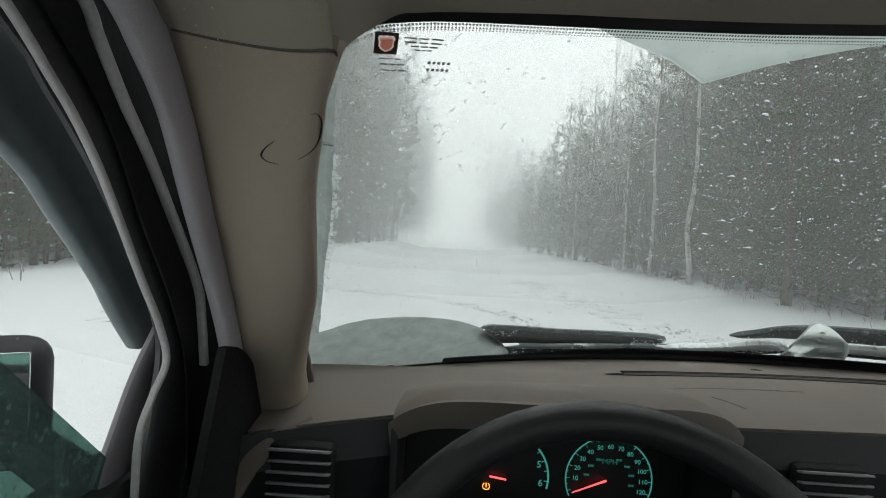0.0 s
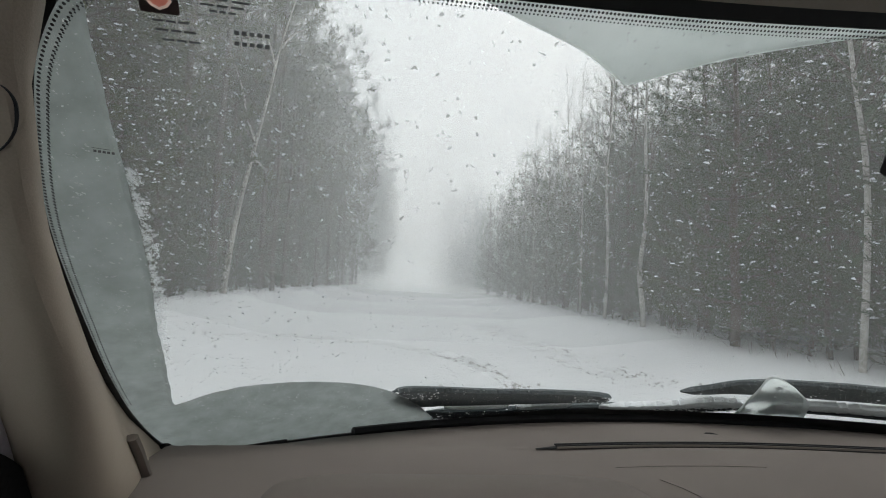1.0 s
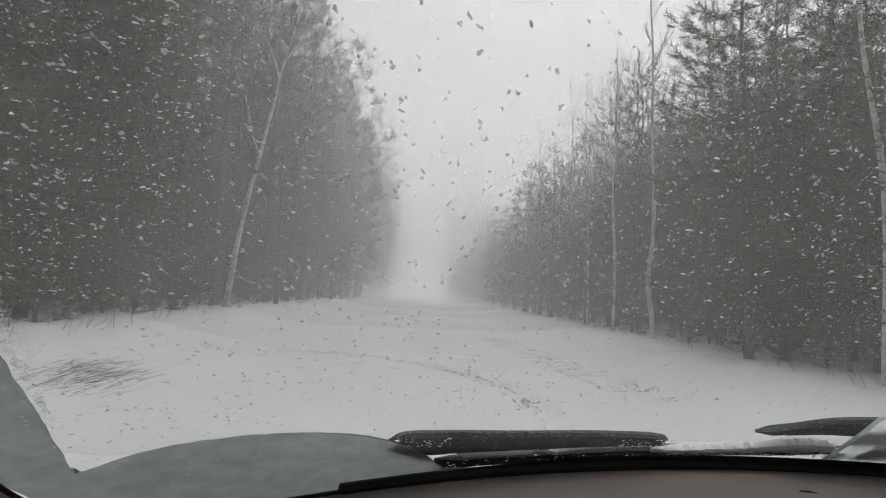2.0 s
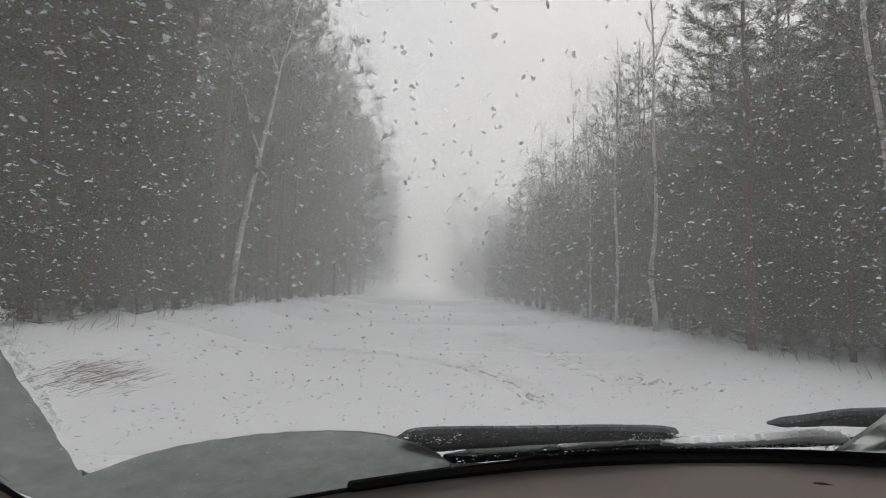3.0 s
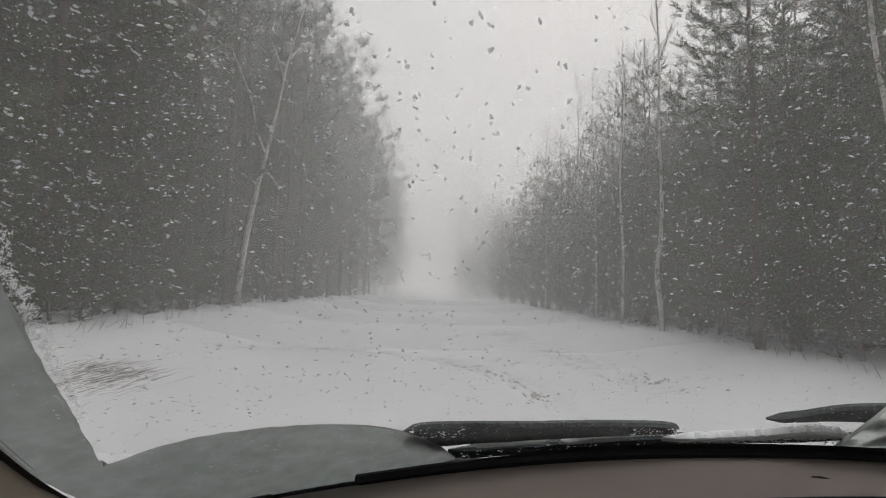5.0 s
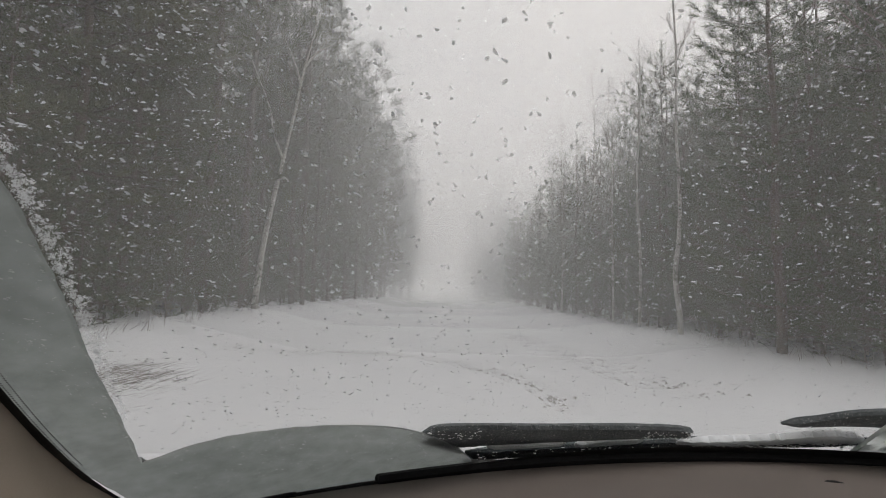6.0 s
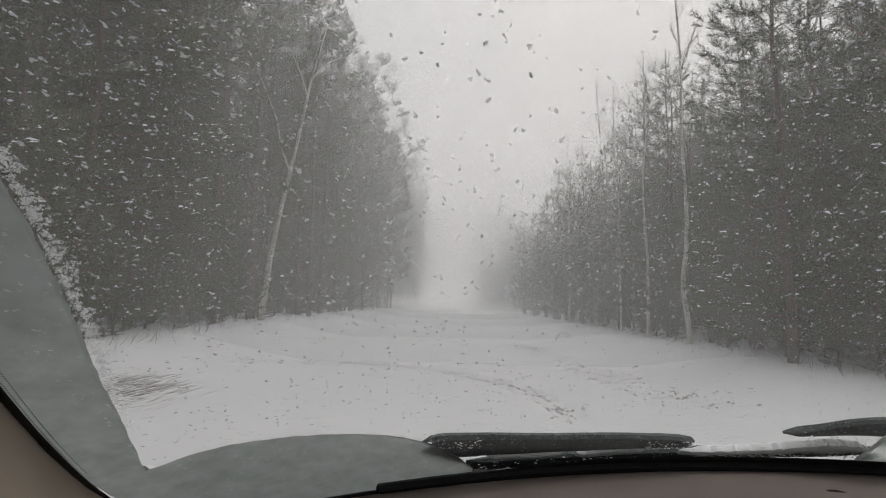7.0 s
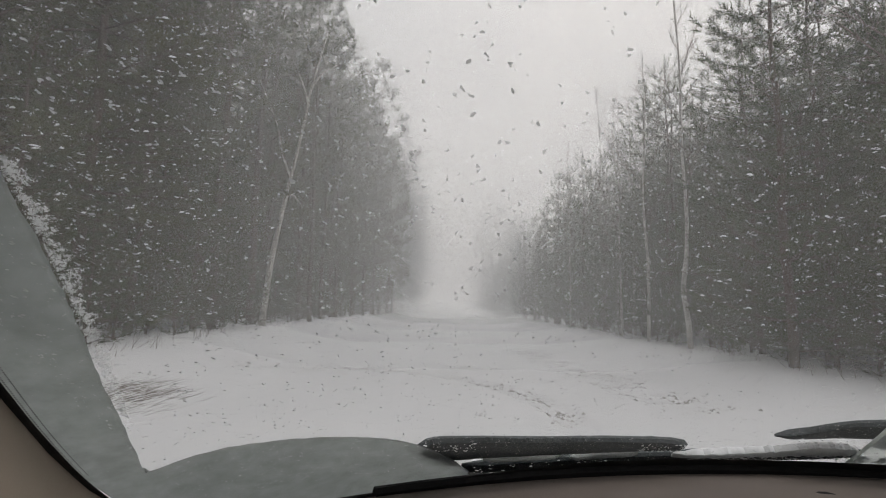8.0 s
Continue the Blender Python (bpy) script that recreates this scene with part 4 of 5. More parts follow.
# ---- trees ----
class Bits:
    """Gathers triangles and tubes quickly for one mesh."""

    def __init__(self):
        self.v, self.f = [], []

    def tube(self, line, radii, sides=5):
        k0 = len(self.v)
        for i, p in enumerate(line):
            d = (line[min(i + 1, len(line) - 1)] - line[max(i - 1, 0)]).normalized()
            a = d.cross(Vector((0.3, 0.9, 0.1))).normalized()
            b = d.cross(a)
            for k in range(sides):
                t = 2 * math.pi * k / sides
                self.v.append(p + (a * math.cos(t) + b * math.sin(t)) * radii[i])
        for i in range(len(line) - 1):
            for k in range(sides):
                q = k0 + i * sides
                self.f.append((q + k, q + (k + 1) % sides, q + sides + (k + 1) % sides, q + sides + k))

    def needles(self, p, d, length, count, width, rng, loose=0.7):
        for _ in range(count):
            w = Vector((rng.uniform(-1, 1), rng.uniform(-1, 1), rng.uniform(-0.8, 1))) * loose + d
            w.normalize()
            s = w.cross(Vector((rng.uniform(-1, 1), rng.uniform(-1, 1), rng.uniform(-1, 1)))).normalized() * width
            k = len(self.v)
            q = p - d * length * 0.3 * rng.random()
            self.v += [q - s, q + s, q + w * length * rng.uniform(0.7, 1.2)]
            self.f.append((k, k + 1, k + 2))

    def brush(self, p, d, length, count, width, rng):
        """A shoot: short needles all round and along a twig."""
        a = d.cross(Vector((0.31, 0.87, 0.2))).normalized()
        b = d.cross(a)
        for i in range(count):
            t = i * 2.399
            w = (a * math.cos(t) + b * math.sin(t)) + d * rng.uniform(0.5, 1.1)
            s = w.cross(d).normalized() * width
            q = p + d * length * (i / count - 0.35)
            k = len(self.v)
            self.v += [q - s, q + s, q + w * length * rng.uniform(0.24, 0.36)]
            self.f.append((k, k + 1, k + 2))

    def lump(self, p, r, rng, flat=0.5):
        k = len(self.v)
        n = 5
        for i in range(n):
            a = 2 * math.pi * i / n + rng.random()
            self.v.append(p + Vector((math.cos(a) * r * rng.uniform(0.6, 1.4), math.sin(a) * r * rng.uniform(0.6, 1.4), -0.2 * r * flat)))
        self.v.append(p + Vector((0, 0, r * flat)))
        for i in range(n):
            self.f.append((k + i, k + (i + 1) % n, k + n))

    def cap(self, p, d, long, high, rng):
        """A low ridge of snow along d."""
        a = Vector((d.x, d.y, 0.3 * d.z)).normalized()
        b = Vector((-a.y, a.x, 0)) * long * rng.uniform(0.3, 0.55)
        k = len(self.v)
        a = a * long
        self.v += [p - a, p - a * 0.2 - b, p + a, p + a * 0.1 + b, p - a * 0.4 + Vector((0, 0, high)), p + a * 0.4 + Vector((0, 0, high * rng.uniform(0.6, 1.0)))]
        self.f += [(k, k + 1, k + 4), (k + 1, k + 5, k + 4), (k + 1, k + 2, k + 5), (k + 2, k + 3, k + 5), (k + 3, k + 4, k + 5), (k + 3, k, k + 4)]

    def mesh(self, name, mat, smooth=False):
        return raw_mesh(name, self.v, self.f, mat, smooth)


def local_part(name, me, parent):
    ob = new(name, me)
    ob.parent = parent
    return ob


def conifer(height, seed, bottom, span, gap, per, rise, tip, twigs, shoot, needles, width, mat, snow, label, name, group, trunk=0.011, clump=0, dead=0.0, hang=0.0):
    """A conifer: tapered trunk, whorls of limbs that bend up at their ends, side twigs with bottle-brush shoots, and caps of snow.
    span(s): limb length at the share s of the height; clump: bunches of shoots at the limb ends; dead: bare stubs below the crown."""
    rng = random.Random(seed)
    wood, crown, white = Bits(), Bits(), Bits()
    lean = Vector((rng.uniform(-0.015, 0.015), rng.uniform(-0.015, 0.015), 0))
    line = [Vector((0.04 * math.sin(i * 1.3 + seed), 0.04 * math.cos(i * 1.7 + seed), height * i / 10)) + lean * height * i / 10 for i in range(11)]
    wood.tube([line[0] - Vector((0, 0, 0.4))] + line, [height * trunk * 1.2] + [height * trunk * (1 - 0.93 * i / 10) for i in range(11)], 7)

    def on_trunk(s):
        k = min(9, int(s * 10))
        return line[k].lerp(line[k + 1], s * 10 - k)

    def shoot_at(p, d, size):
        crown.brush(p, d, size, needles, width, rng)
        if rng.random() < snow:
            white.cap(p + Vector((0, 0, size * 0.16)), d, size * rng.uniform(0.08, 0.22), size * rng.uniform(0.05, 0.10), rng)

    z = height * bottom
    while z < height * 0.975:
        s = z / height
        at, turn = on_trunk(s), rng.uniform(0, 6.28)
        for b in range(per + rng.randint(-1, 1)):
            a = turn + 6.28 * b / per + rng.uniform(-0.3, 0.3)
            length = span(s) * rng.uniform(0.5 if clump else 0.6, 1.15)
            out = Vector((math.cos(a), math.sin(a), 0))
            side = Vector((-out.y, out.x, 0))
            slope = rise + 0.45 * max(0, s - 0.6) + rng.uniform(-0.12, 0.12)
            limb = [at + out * length * t + side * (0.08 * length * t * rng.uniform(-1, 1)) + Vector((0, 0, length * (slope * t + tip * t ** 3))) for t in (0, 0.35, 0.7, 1.0)]
            if needles > 9:
                wood.tube(limb, [0.005 + 0.010 * length, 0.004 + 0.007 * length, 0.004 + 0.003 * length, 0.003], 3)
            else:
                wood.tube([limb[0], limb[2], limb[3]], [0.005 + 0.010 * length, 0.004 + 0.005 * length, 0.003], 3)

            def on_limb(t):
                k = 0 if t < 0.35 else 1 if t < 0.7 else 2
                lo, hi = ((0, 0.35), (0.35, 0.7), (0.7, 1.0))[k]
                return limb[k].lerp(limb[k + 1], (t - lo) / (hi - lo))

            ahead = (limb[3] - limb[2]).normalized()
            if clump:
                for c in range(max(1, int(length / 0.8))):
                    t = 1 - 0.22 * c - 0.1 * rng.random() * (c > 0)
                    q = on_limb(max(0.35, t)) + side * rng.uniform(-0.28, 0.28) * length * (c > 0)
                    for _ in range(clump if c < 2 else clump // 2):
                        d = (ahead * 0.5 + out * rng.uniform(-0.6, 0.8) + side * rng.uniform(-1, 1) + Vector((0, 0, rng.uniform(0.0, 1.1)))).normalized()
                        shoot_at(q + d * shoot * rng.uniform(0.0, 1.1), d, shoot)
            n = max(1, int(length * twigs))
            for i in range(n):
                t = 0.28 + 0.72 * (i + rng.random()) / n
                p = on_limb(t)
                across = side if i % 2 else -side
                long = length * 0.42 * (1.08 - t) * rng.uniform(0.6, 1.3) + shoot * 0.3
                d = (out * 0.75 + across * rng.uniform(0.5, 1.0) + Vector((0, 0, rng.uniform(-0.05, 0.35) + 0.3 * s - hang))).normalized()
                if long > shoot * 1.2 and needles > 12:
                    wood.tube([p, p + d * long], [0.005, 0.003], 3)
                for k in range(max(1, round(long / (shoot * 0.75)))):
                    q = p + d * long * (k + 1) / max(1, round(long / (shoot * 0.75)))
                    shoot_at(q, (d + Vector((0, 0, rng.uniform(0.0, 0.35)))).normalized(), shoot * rng.uniform(0.8, 1.15))
            shoot_at(limb[3], (ahead + Vector((0, 0, 0.4))).normalized(), shoot * 1.2)
        z += gap * rng.uniform(0.8, 1.2)
    for k in range(4):
        shoot_at(line[-1] - Vector((0, 0, shoot * 0.6 * k)), Vector((rng.uniform(-0.1, 0.1), rng.uniform(-0.1, 0.1), 1)).normalized(), shoot * 1.2)
    z = height * 0.08
    while dead and z < height * bottom:
        a = rng.uniform(0, 6.28)
        out = Vector((math.cos(a), math.sin(a), rng.uniform(-0.25, 0.2)))
        p = on_trunk(z / height)
        wood.tube([p, p + out * dead * 0.5, p + out * dead * rng.uniform(0.7, 1.1) - Vector((0, 0, 0.12 * dead))], [0.014, 0.009, 0.004], 3)
        z += 0.28
    tree = tagged(new(name), label, "tree", group)
    tree.location = (0, -60 - seed, 0)
    local_part("trunk", wood.mesh("trunk", BARK, True), tree)
    local_part("crown", crown.mesh("crown", mat), tree)
    if white.f:
        tagged(local_part("snow_load", white.mesh("snow_load", TREE_SNOW), tree), kind="stuff")
    return tree


def birch(line, thick, seed, label, limbs=26, start=0.35, name="birch_tree", long=0.28, forks=()):
    """A bare birch: pale bent trunk, forked limbs and a haze of thin twigs."""
    rng = random.Random(seed)
    trunk, wood = Bits(), Bits()
    axis = smooth_line(line, 6)
    n = len(axis)
    trunk.tube(axis, [thick * (1 - 0.85 * i / (n - 1)) for i in range(n)], 9)
    height = axis[-1].z
    for fork in forks:
        f = smooth_line(fork, 5)
        trunk.tube(f, [thick * 0.42 * (1 - 0.85 * i / (len(f) - 1)) for i in range(len(f))], 6)

    def grow(p, d, length, r, level):
        bend = Vector((rng.uniform(-0.2, 0.2), rng.uniform(-0.2, 0.2), 0.25))
        pts = [p, p + d * length * 0.5, p + d * length + bend * length * 0.5]
        wood.tube(pts, [r, r * 0.7, r * 0.35], 4 if level < 2 else 3)
        if level < 3:
            for _ in range(4 if level < 2 else 3):
                t = rng.uniform(0.3, 1)
                q = pts[0].lerp(pts[1], t * 2) if t < 0.5 else pts[1].lerp(pts[2], t * 2 - 1)
                e = (d + Vector((rng.uniform(-0.8, 0.8), rng.uniform(-0.8, 0.8), rng.uniform(-0.2, 0.6)))).normalized()
                grow(q, e, length * rng.uniform(0.35, 0.6), max(0.003, r * 0.5), level + 1)

    for k in range(limbs):
        t = start + (1 - start) * (k + rng.random()) / limbs
        i = min(n - 2, int(t * (n - 1)))
        a = rng.uniform(0, 6.28)
        up = 0.9 + 0.8 * t
        grow(axis[i], Vector((math.cos(a), math.sin(a), up)).normalized(), height * long * (1.15 - t) * rng.uniform(0.5, 1.1), thick * 0.32 * (1.1 - t) + 0.004, 1)
    tree = tagged(new(name), label, "tree", "birches beside the road")
    tree.location = (0, -70 - seed, 0)
    local_part("trunk", trunk.mesh("trunk", BIRCH, True), tree)
    local_part("limbs", wood.mesh("limbs", TWIG), tree)
    return tree


def cone(reach, full=0.15, power=0.8):
    """Limb lengths of a young tree: widest at the share full of its height, pointed at the top."""
    return lambda s: 0.10 + reach * (1 - s) ** power * min(1, 0.55 + (s / full) * 0.45)


def column(reach):
    """Limb lengths of an old pine: broad through the crown, rounded at the top."""
    return lambda s: 0.15 + reach * (0.55 + 0.45 * math.sin(math.pi * min(1, s * 1.05))) * min(1, (1 - s) * 4.5)


RIGHT_GROUP, LEFT_GROUP, LOW_GROUP = "young pines beside the road", "tall pines beside the road", "saplings at the forest edge"
YOUNG = [conifer(h, 10 + i, 0.05, cone(r), 0.46, 5, 0.10, 0.38, 5.5, 0.25, 11, 0.012, NEEDLES, 0.14, "young dark green pine lightly dusted with snow", "pine_tree", RIGHT_GROUP)
         for i, (h, r) in enumerate(((7.6, 1.55), (6.8, 1.45), (8.4, 1.6), (6.0, 1.35)))]
NEAR = [conifer(h, 20 + i, 0.03, cone(r, power=0.6), 0.52, 5, 0.06, 0.46, 5.2, 0.31, 17, 0.0115, NEEDLES, 0.24, "young dark green pine with brushy upturned shoots and light snow", "pine_tree", RIGHT_GROUP, trunk=0.009)
        for i, (h, r) in enumerate(((8.8, 1.9), (9.8, 2.0), (7.6, 1.8)))]
FAR = [conifer(h, 25 + i, 0.05, cone(r), 0.55, 5, 0.10, 0.35, 3.6, 0.36, 9, 0.022, NEEDLES, 0.10, "distant young pine fading into the snowfall", "pine_tree", RIGHT_GROUP)
       for i, (h, r) in enumerate(((8.0, 1.6), (9.2, 1.7)))]
SPRUCE = [conifer(h, 30 + i, 0.03, column(r), 0.50, 5, -0.04, 0.12, 5.0, 0.34, 13, 0.012, NEEDLES_TALL, 0.30, "tall evergreen with drooping feathery snow-dusted limbs", "evergreen_tree", LEFT_GROUP, trunk=0.0075, hang=0.12)
          for i, (h, r) in enumerate(((15.0, 2.3), (13.0, 2.1)))]
TALL = [conifer(h, 35 + i, 0.14, column(r), 0.95, 4, 0.02, 0.22, 0.9, 0.38, 9, 0.019, NEEDLES_TALL, 0.10, "tall pine with a bare lower trunk and clumped needle tufts", "pine_tree", LEFT_GROUP, trunk=0.0065, clump=9, dead=1.0)
        for i, (h, r) in enumerate(((20.5, 2.1), (19.0, 2.0), (22.0, 2.3)))]
HAZY = [conifer(h, 41 + i, 0.08, column(r), 1.30, 4, 0.02, 0.2, 0.4, 0.62, 8, 0.036, NEEDLES_TALL, 0.0, "far tall pine with clumped tufts fading into the snowfall", "pine_tree", LEFT_GROUP, trunk=0.0065, clump=9)
        for i, (h, r) in enumerate(((21.5, 2.5), (23.5, 2.8)))]
FILL = conifer(8.5, 45, 0.03, cone(1.7), 0.75, 5, 0.05, 0.2, 2.0, 0.60, 9, 0.042, NEEDLES, 0.0, "dark pine deep in the woods", "pine_tree", RIGHT_GROUP)
SMALL = [conifer(h, 70 + i, 0.02, cone(0.85, 0.1), 0.27, 5, 0.12, 0.25, 7.0, 0.19, 10, 0.010, NEEDLES, 0.25, "low pine sapling dusted with snow", "pine_sapling", LOW_GROUP)
         for i, h in enumerate((2.4, 3.0))]
BARE = [birch([(0, 0, -0.4), (0.05, 0, 2.2), (-0.06, 0.05, 4.6), (0.08, 0, 7.0), (0.05, 0, 9.4)], 0.055, 50, "slender bare birch with pale bark"),
        birch([(0, 0, -0.4), (-0.08, 0, 2.5), (0.1, 0.05, 5.0), (0.02, 0, 7.8), (0.2, 0, 10.2)], 0.048, 51, "thin bare birch with fine twigs", 30)]


def plant(source, x, y, turn, size, sink=0.02):
    return copy_thing(source, Matrix.Translation((x, y, ground(x, y) - sink)) @ Matrix.Rotation(turn, 4, "Z") @ Matrix.Scale(size, 4))


rng = random.Random(77)
used = set()


def put(kinds, x, y, low, high):
    s = rng.choice(kinds)
    if s not in used:
        used.add(s)
        s.location, s.rotation_euler[2] = (x, y, ground(x, y) - 0.02), rng.uniform(0, 6.28)
        return s
    return plant(s, x, y, rng.uniform(0, 6.28), rng.uniform(low, high))


# ---- the verge side with the footprints: young pines, stepping back row by row ----
for kind, x, y, size in ((NEAR[1], 6.22, 9.5, 1.04), (NEAR[0], 7.0, 6.4, 1.0), (NEAR[2], 7.6, 10.4, 1.2), (NEAR[0], 8.4, 8.0, 1.15), (NEAR[1], 7.3, 12.2, 0.92), (NEAR[1], 7.0, 16.3, 0.95),
                         (NEAR[0], 7.0, 18.2, 1.05), (YOUNG[2], 6.75, 25.6, 1.1), (YOUNG[0], 6.9, 20.6, 1.05), (YOUNG[1], 7.2, 14.2, 1.1), (YOUNG[3], 6.9, 22.8, 1.25), (NEAR[2], 6.7, 4.6, 1.05), (NEAR[0], 7.6, 3.4, 1.1),
                         (NEAR[2], 8.6, 11.6, 1.3), (NEAR[0], 8.2, 13.9, 1.1), (NEAR[2], 7.3, 8.0, 1.15), (YOUNG[2], 6.8, 28.6, 1.05), (FAR[1], 6.8, 31.8, 1.05), (FAR[0], 6.8, 36.0, 1.1), (FAR[0], 6.8, 41.0, 1.0), (YOUNG[0], 7.7, 17.4, 1.2), (YOUNG[2], 7.8, 19.6, 1.1), (YOUNG[1], 7.6, 21.8, 1.25), (YOUNG[0], 7.5, 24.2, 1.15), (YOUNG[2], 7.6, 27.2, 1.05)):
    used.add(kind)
    plant(kind, x, y, 1.7 * x + y, size)
for k, kind in enumerate((*NEAR, *YOUNG, *FAR)):
    kind.location = (9.4 + 0.5 * (k % 3), 4.5 + 2.3 * k, ground(9.4, 4.5 + 2.3 * k) - 0.02)
y = 10.0
while y < 30:
    put(YOUNG, edge_right(y) + 2.2 + rng.uniform(-0.4, 0.6), y + rng.uniform(-0.5, 0.5), 0.85, 1.05)
    put(YOUNG, edge_right(y) + 4.2 + rng.uniform(-0.5, 0.6), y + rng.uniform(-0.5, 0.5), 0.95, 1.2)
    y += 1.3 + 0.03 * y
y = 29.0
while y < 100:
    put(FAR, edge_right(y) + 0.8 + rng.uniform(-0.3, 0.5), y + rng.uniform(-0.5, 0.5), 0.8, 1.05)
    put(FAR, edge_right(y) + 2.6 + rng.uniform(-0.5, 0.8), y + rng.uniform(-0.8, 0.8), 0.9, 1.1)
    y += 1.6 + 0.03 * y
# taller pines where the road bends away
for x, y, size in ((5.0, 80.0, 1.75), (7.6, 81.0, 1.9), (9.4, 79.0, 1.6), (10.6, 82.5, 1.8)):
    plant(FAR[1], x, y, x, size)
y = 3.6
while y < 40:
    put(YOUNG if y < 22 else FAR, edge_right(y) + 1.0 + rng.uniform(-0.2, 0.6), y + rng.uniform(-0.4, 0.4), 0.35, 0.6)
    put(YOUNG if y < 22 else FAR, edge_right(y) + 2.2 + rng.uniform(-0.3, 0.5), y + rng.uniform(-0.4, 0.4), 0.5, 0.8)
    y += 1.2 + 0.04 * y

# ---- the other side: drooping evergreens first, then tall pines with bare trunks ----
for x, y, size in ((-6.7, 6.2, 1.0), (-8.0, 8.4, 1.15), (-6.9, 9.4, 0.95), (-9.4, 6.5, 1.2), (-7.4, 11.8, 1.0), (-9.2, 11.0, 1.25), (-7.0, 3.4, 1.0), (-8.8, 2.0, 1.1), (-8.3, 14.2, 1.0), (-10.6, 9.0, 1.25), (-7.2, 0.2, 1.0), (-8.6, -2.5, 1.1)):
    put(SPRUCE, x, y, size * 0.97, size * 1.03)
y = 14.5
while y < 46:
    for off, low, high in ((0.9, 0.84, 1.0), (2.9, 0.9, 1.06)):
        put(TALL, edge_left(y) - off + rng.uniform(-0.6, 0.5), y + rng.uniform(-0.7, 0.7) + off * 0.3, low, high)
    y += 2.0 + 0.035 * y
y = 22.0
while y < 46:
    put(TALL, edge_left(y) - 0.2 + rng.uniform(-0.3, 0.5), y + rng.uniform(-0.8, 0.8), 0.6, 0.98)
    y += 3.4
y = 44.0
while y < 100:
    for off in (0.1, 2.2):
        put(HAZY, edge_left(y) - off + rng.uniform(-0.5, 0.5), y + rng.uniform(-0.8, 0.8), 0.72, 0.98)
    y += 2.6 + 0.04 * y
y = 5.0
while y < 60:
    put(YOUNG if y < 26 else FAR, edge_left(y) - 1.1 + rng.uniform(-0.4, 0.4), y + rng.uniform(-0.5, 0.5), 0.4, 0.75)
    put(YOUNG if y < 26 else FAR, edge_left(y) - 2.6 + rng.uniform(-0.6, 0.6), y + rng.uniform(-0.5, 0.5), 0.5, 0.85)
    y += 1.2 + 0.04 * y
# the depth of the woods behind both edges
for k in range(22):
    y = 1.0 + 1.5 * k
    put([FILL], edge_left(y) - 7.0 + rng.uniform(-1.2, 1.2), y, 1.3, 1.8)
    put([FILL], edge_left(y) - 4.6 + rng.uniform(-0.8, 0.8), y + 0.6, 0.7, 1.0)
    put([FILL], edge_right(y) + 6.6 + rng.uniform(-0.8, 0.8), y + 2.0, 1.1, 1.35)
    put([FILL], edge_right(y) + 5.0 + rng.uniform(-0.8, 0.8), y + 2.6, 0.8, 1.15)
for k in range(14):
    y = 13.0 + 2.4 * k
    put([FILL], edge_left(y) - 4.8 + rng.uniform(-0.7, 0.7), y, 1.9, 2.4)
    put([FILL], edge_left(y) - 1.9 + rng.uniform(-0.6, 0.6), y + 1.1, 0.75, 1.15)
# saplings close the foot of the woods
y = 5.0
while y < 30:
    put(SMALL, edge_left(y) - 0.35 + rng.uniform(-0.4, 0.3), y + rng.uniform(-0.3, 0.3), 0.4, 0.9)
    y += 0.8 + 0.045 * y
y = 4.0
while y < 26:
    put(SMALL, edge_right(y) + 0.75 + rng.uniform(-0.25, 0.5), y + rng.uniform(-0.3, 0.3), 0.4, 0.75)
    y += 0.8 + 0.05 * y
# birches
leaning = birch([(0, 0, -0.4), (0.18, 0, 1.8), (0.42, 0, 3.4), (0.72, 0, 5.0), (1.05, 0, 6.8), (1.3, 0, 8.3), (1.75, 0, 10.2)], 0.115, 61, "leaning pale birch with forked bare limbs", 16, 0.45, long=0.22,
                forks=([(0.72, 0, 5.0), (0.35, 0.1, 5.9), (0.05, 0.2, 7.0), (-0.5, 0.2, 8.3), (-1.1, 0.3, 9.6)], [(1.2, 0, 7.6), (0.95, 0, 8.4), (0.55, 0, 9.3)], [(1.3, 0, 8.3), (1.7, 0, 8.8), (2.3, 0.1, 9.2)], [(0.62, 0, 4.4), (0.9, -0.1, 4.35), (1.2, -0.1, 4.0)]))
leaning.location = (-6.21, 16.74, ground(-6.21, 16.74))
crooked = birch([(0, 0, -0.4), (-0.03, 0, 0.5), (-0.13, 0, 1.5), (-0.02, 0, 2.5), (0.01, 0, 3.6), (-0.05, 0, 5.4), (-0.03, 0, 7.6), (-0.12, 0, 9.6), (-0.05, 0, 10.8)], 0.078, 62, "crooked pale birch with fine bare twigs", 26, 0.5)
crooked.location = (6.15, 13.18, ground(6.15, 13.18))
for k, (x, y, size) in enumerate(((6.20, 16.05, 0.78), (6.27, 26.7, 0.84), (6.35, 18.9, 0.85), (6.10, 6.64, 1.0), (7.5, 22.6, 1.2), (7.4, 24.6, 1.2), (7.3, 20.2, 1.1))):
    plant(BARE[k % 2], x, y, 0.7 * k, size) if k > 1 else put([BARE[k]], x, y, 1, 1)


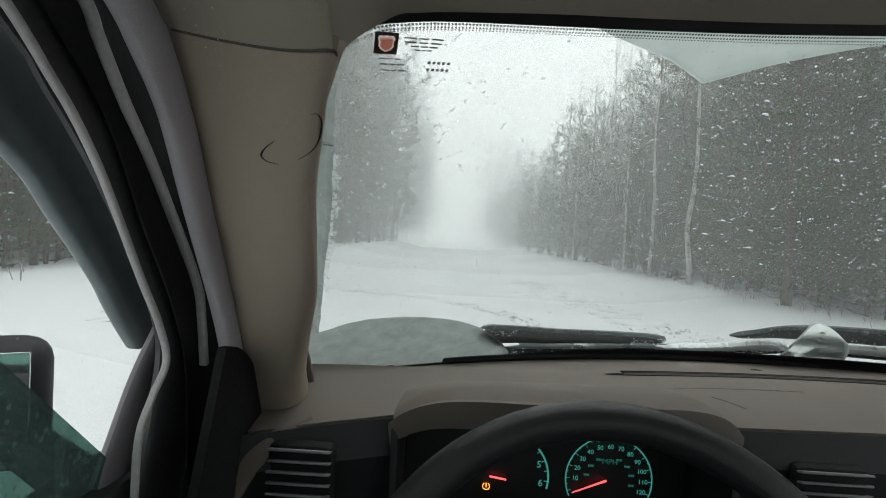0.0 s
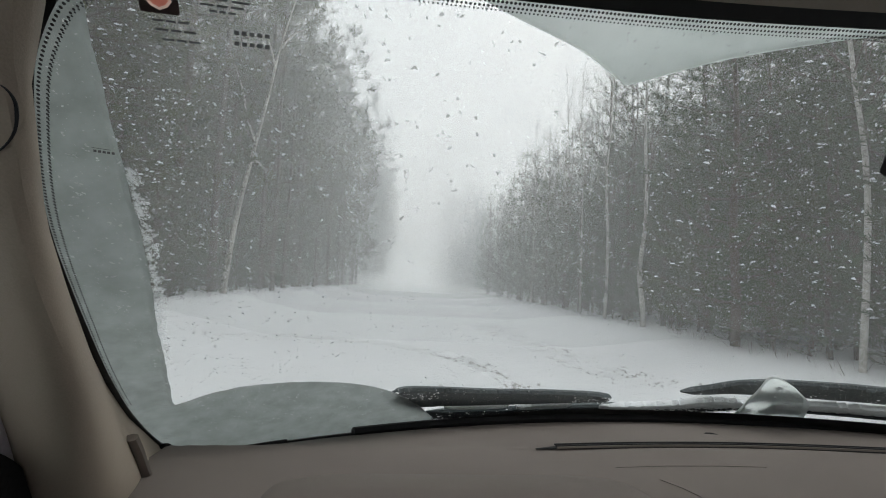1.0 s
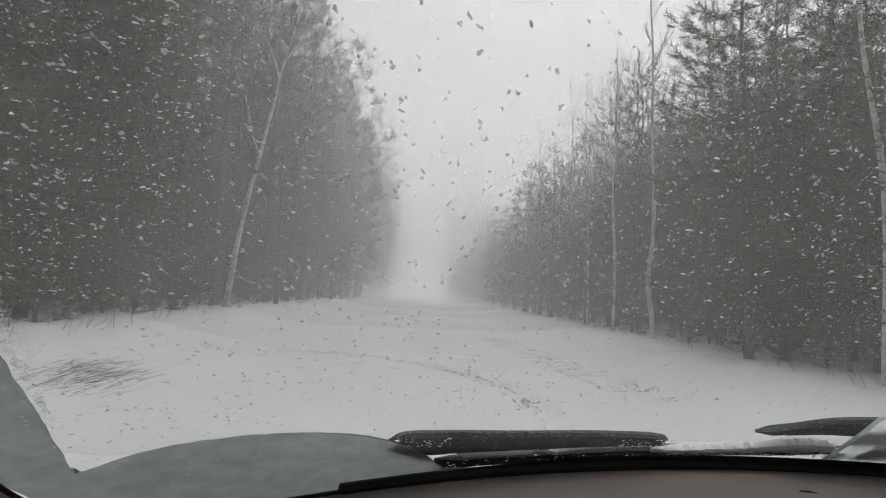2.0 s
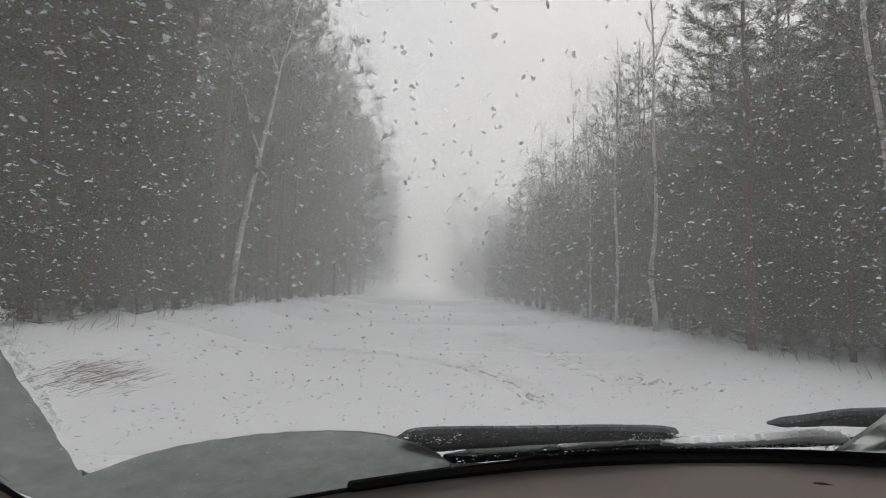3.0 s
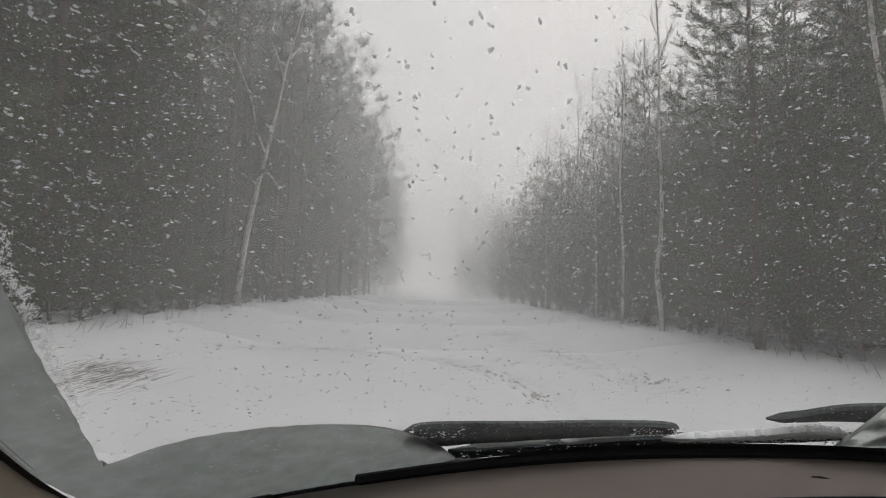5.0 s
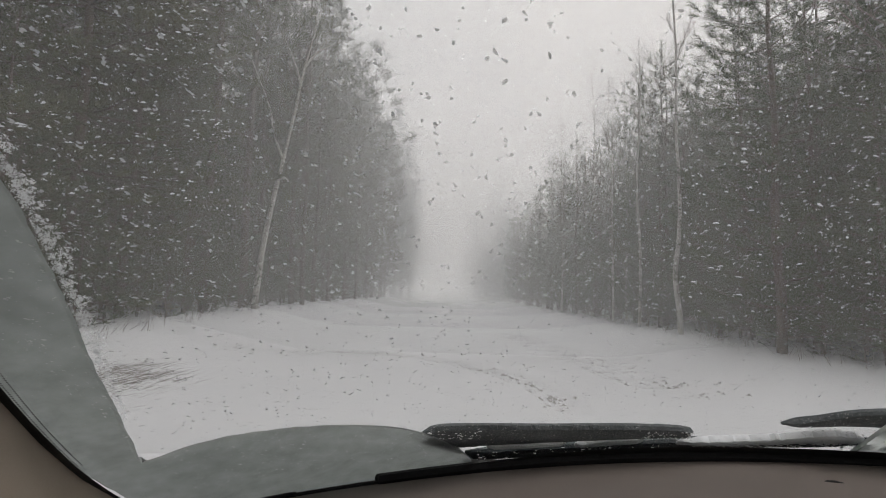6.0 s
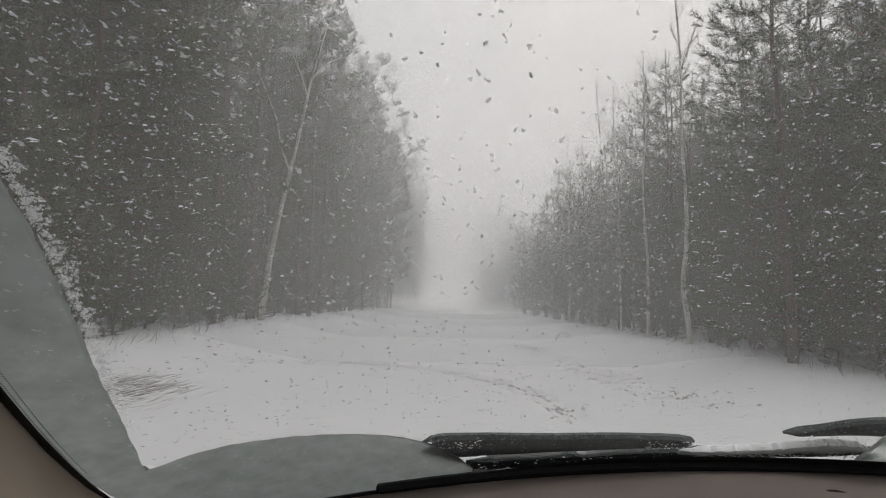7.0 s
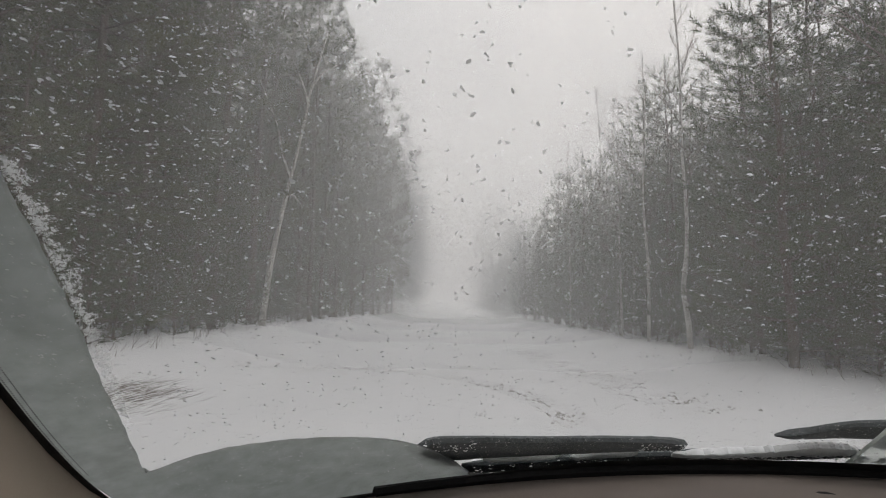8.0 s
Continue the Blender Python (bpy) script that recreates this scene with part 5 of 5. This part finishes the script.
def dry_grass():
    g = Bits()
    r = random.Random(4)
    for k in range(650):
        x, y = -3.4 + r.gauss(0, 0.22), 5.8 + r.gauss(0, 0.38)
        p = Vector((x, y, ground(x, y) - 0.02))
        g.needles(p, Vector((0.55, 0.8, 0.10)), r.uniform(0.12, 0.38), 1, 0.005, r, 0.12)
    for k in range(260):
        y = r.uniform(5, 30)
        x = edge_left(y) + r.gauss(0.2, 0.3)
        g.needles(Vector((x, y, ground(x, y) - 0.02)), Vector((0.2, 0, 1)), r.uniform(0.2, 0.6), 1, 0.006, r)
        y = r.uniform(4, 25)
        x = edge_right(y) + r.gauss(0.2, 0.3)
        g.needles(Vector((x, y, ground(x, y) - 0.02)), Vector((-0.2, 0, 1)), r.uniform(0.2, 0.6), 1, 0.006, r)
    return g.mesh("dry_grass", STRAW)


thing("dry_grass", dry_grass(), STRAW, "dry grass stalks bent over the snow bank", "grass", kind="stuff")


def litter():
    g = Bits()
    r = random.Random(8)
    for k in range(1500):
        pick, big = r.random(), 1.0
        x, y = r.uniform(-4.5, 4.8), 6.0 + 14 * r.random() ** 1.3
        if pick < 0.42:
            y = r.uniform(6.3, 15)
            x, big = 3.0 - 0.125 * (y - 7) + r.choice((-0.3, 0.05, 0.3)) + r.gauss(0, 0.12), 1.4
        elif pick < 0.72:
            a = r.uniform(0.0, 1.37)
            x, y, big = -3.05 + 4.47 * math.cos(a) + r.gauss(0, 0.10), 5.85 + 4.47 * math.sin(a) + r.gauss(0, 0.10), 1.6
        elif pick < 0.82:
            t = r.random()
            x, y, big = -2.1 - 1.6 * t + r.gauss(0, 0.12), 10.2 - 1.8 * t + r.gauss(0, 0.25), 1.2
        g.lump(Vector((x, y, ground(x, y) + 0.004)), r.uniform(0.006, 0.026) * r.uniform(0.3, 1.0) * big, r, 0.7)
    return g.mesh("snow_litter", CLOD)


thing("snow_litter", litter(), CLOD, "snow clods and bark bits along the tracks, greyed for dirt and shaded sides", "litter", kind="stuff")


# ---- falling snow ----
def snowfall(count, seed):
    r = random.Random(seed)
    g = Bits()
    while len(g.f) < count * 8:
        y = 2.4 + 16 * r.random() ** 1.2
        x = r.uniform(-1.05, 1.05) * (y + 0.6)
        z = 1.2 + r.uniform(-0.36, 0.8) * y
        if z < ground(x, y) + 0.05 or (y < 2.3 and z < 1.0):
            continue
        s, k = r.uniform(0.0012, 0.0026) + 0.00028 * y, len(g.v)
        p = Vector((x, y, z))
        g.v += [p + Vector(o) * s * r.uniform(0.6, 1.3) for o in ((1.2, 0, 0.3), (-1.2, 0, -0.3), (0, 1, 0), (0, -1, 0), (0.2, 0, 1), (-0.2, 0, -1))]
        g.f += [(k + a, k + b, k + c) for a in (0, 1) for b, c in ((2, 4), (4, 3), (3, 5), (5, 2))]
    return g.mesh("falling_snow", FLAKE)


thing("falling_snow", snowfall(7000, 21), FLAKE, "falling snowflakes drifting over the road", "snow", kind="stuff")
# upright see-through sheets added across the view to imitate haze
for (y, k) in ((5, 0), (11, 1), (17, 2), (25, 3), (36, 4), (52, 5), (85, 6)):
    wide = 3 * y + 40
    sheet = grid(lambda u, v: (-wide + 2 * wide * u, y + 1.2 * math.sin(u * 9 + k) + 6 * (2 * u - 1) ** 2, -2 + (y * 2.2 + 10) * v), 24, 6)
    thing("haze_sheet", sheet, VEIL[k], "see-through sheet across the road, added to imitate snowfall haze", "snow", kind="stuff")
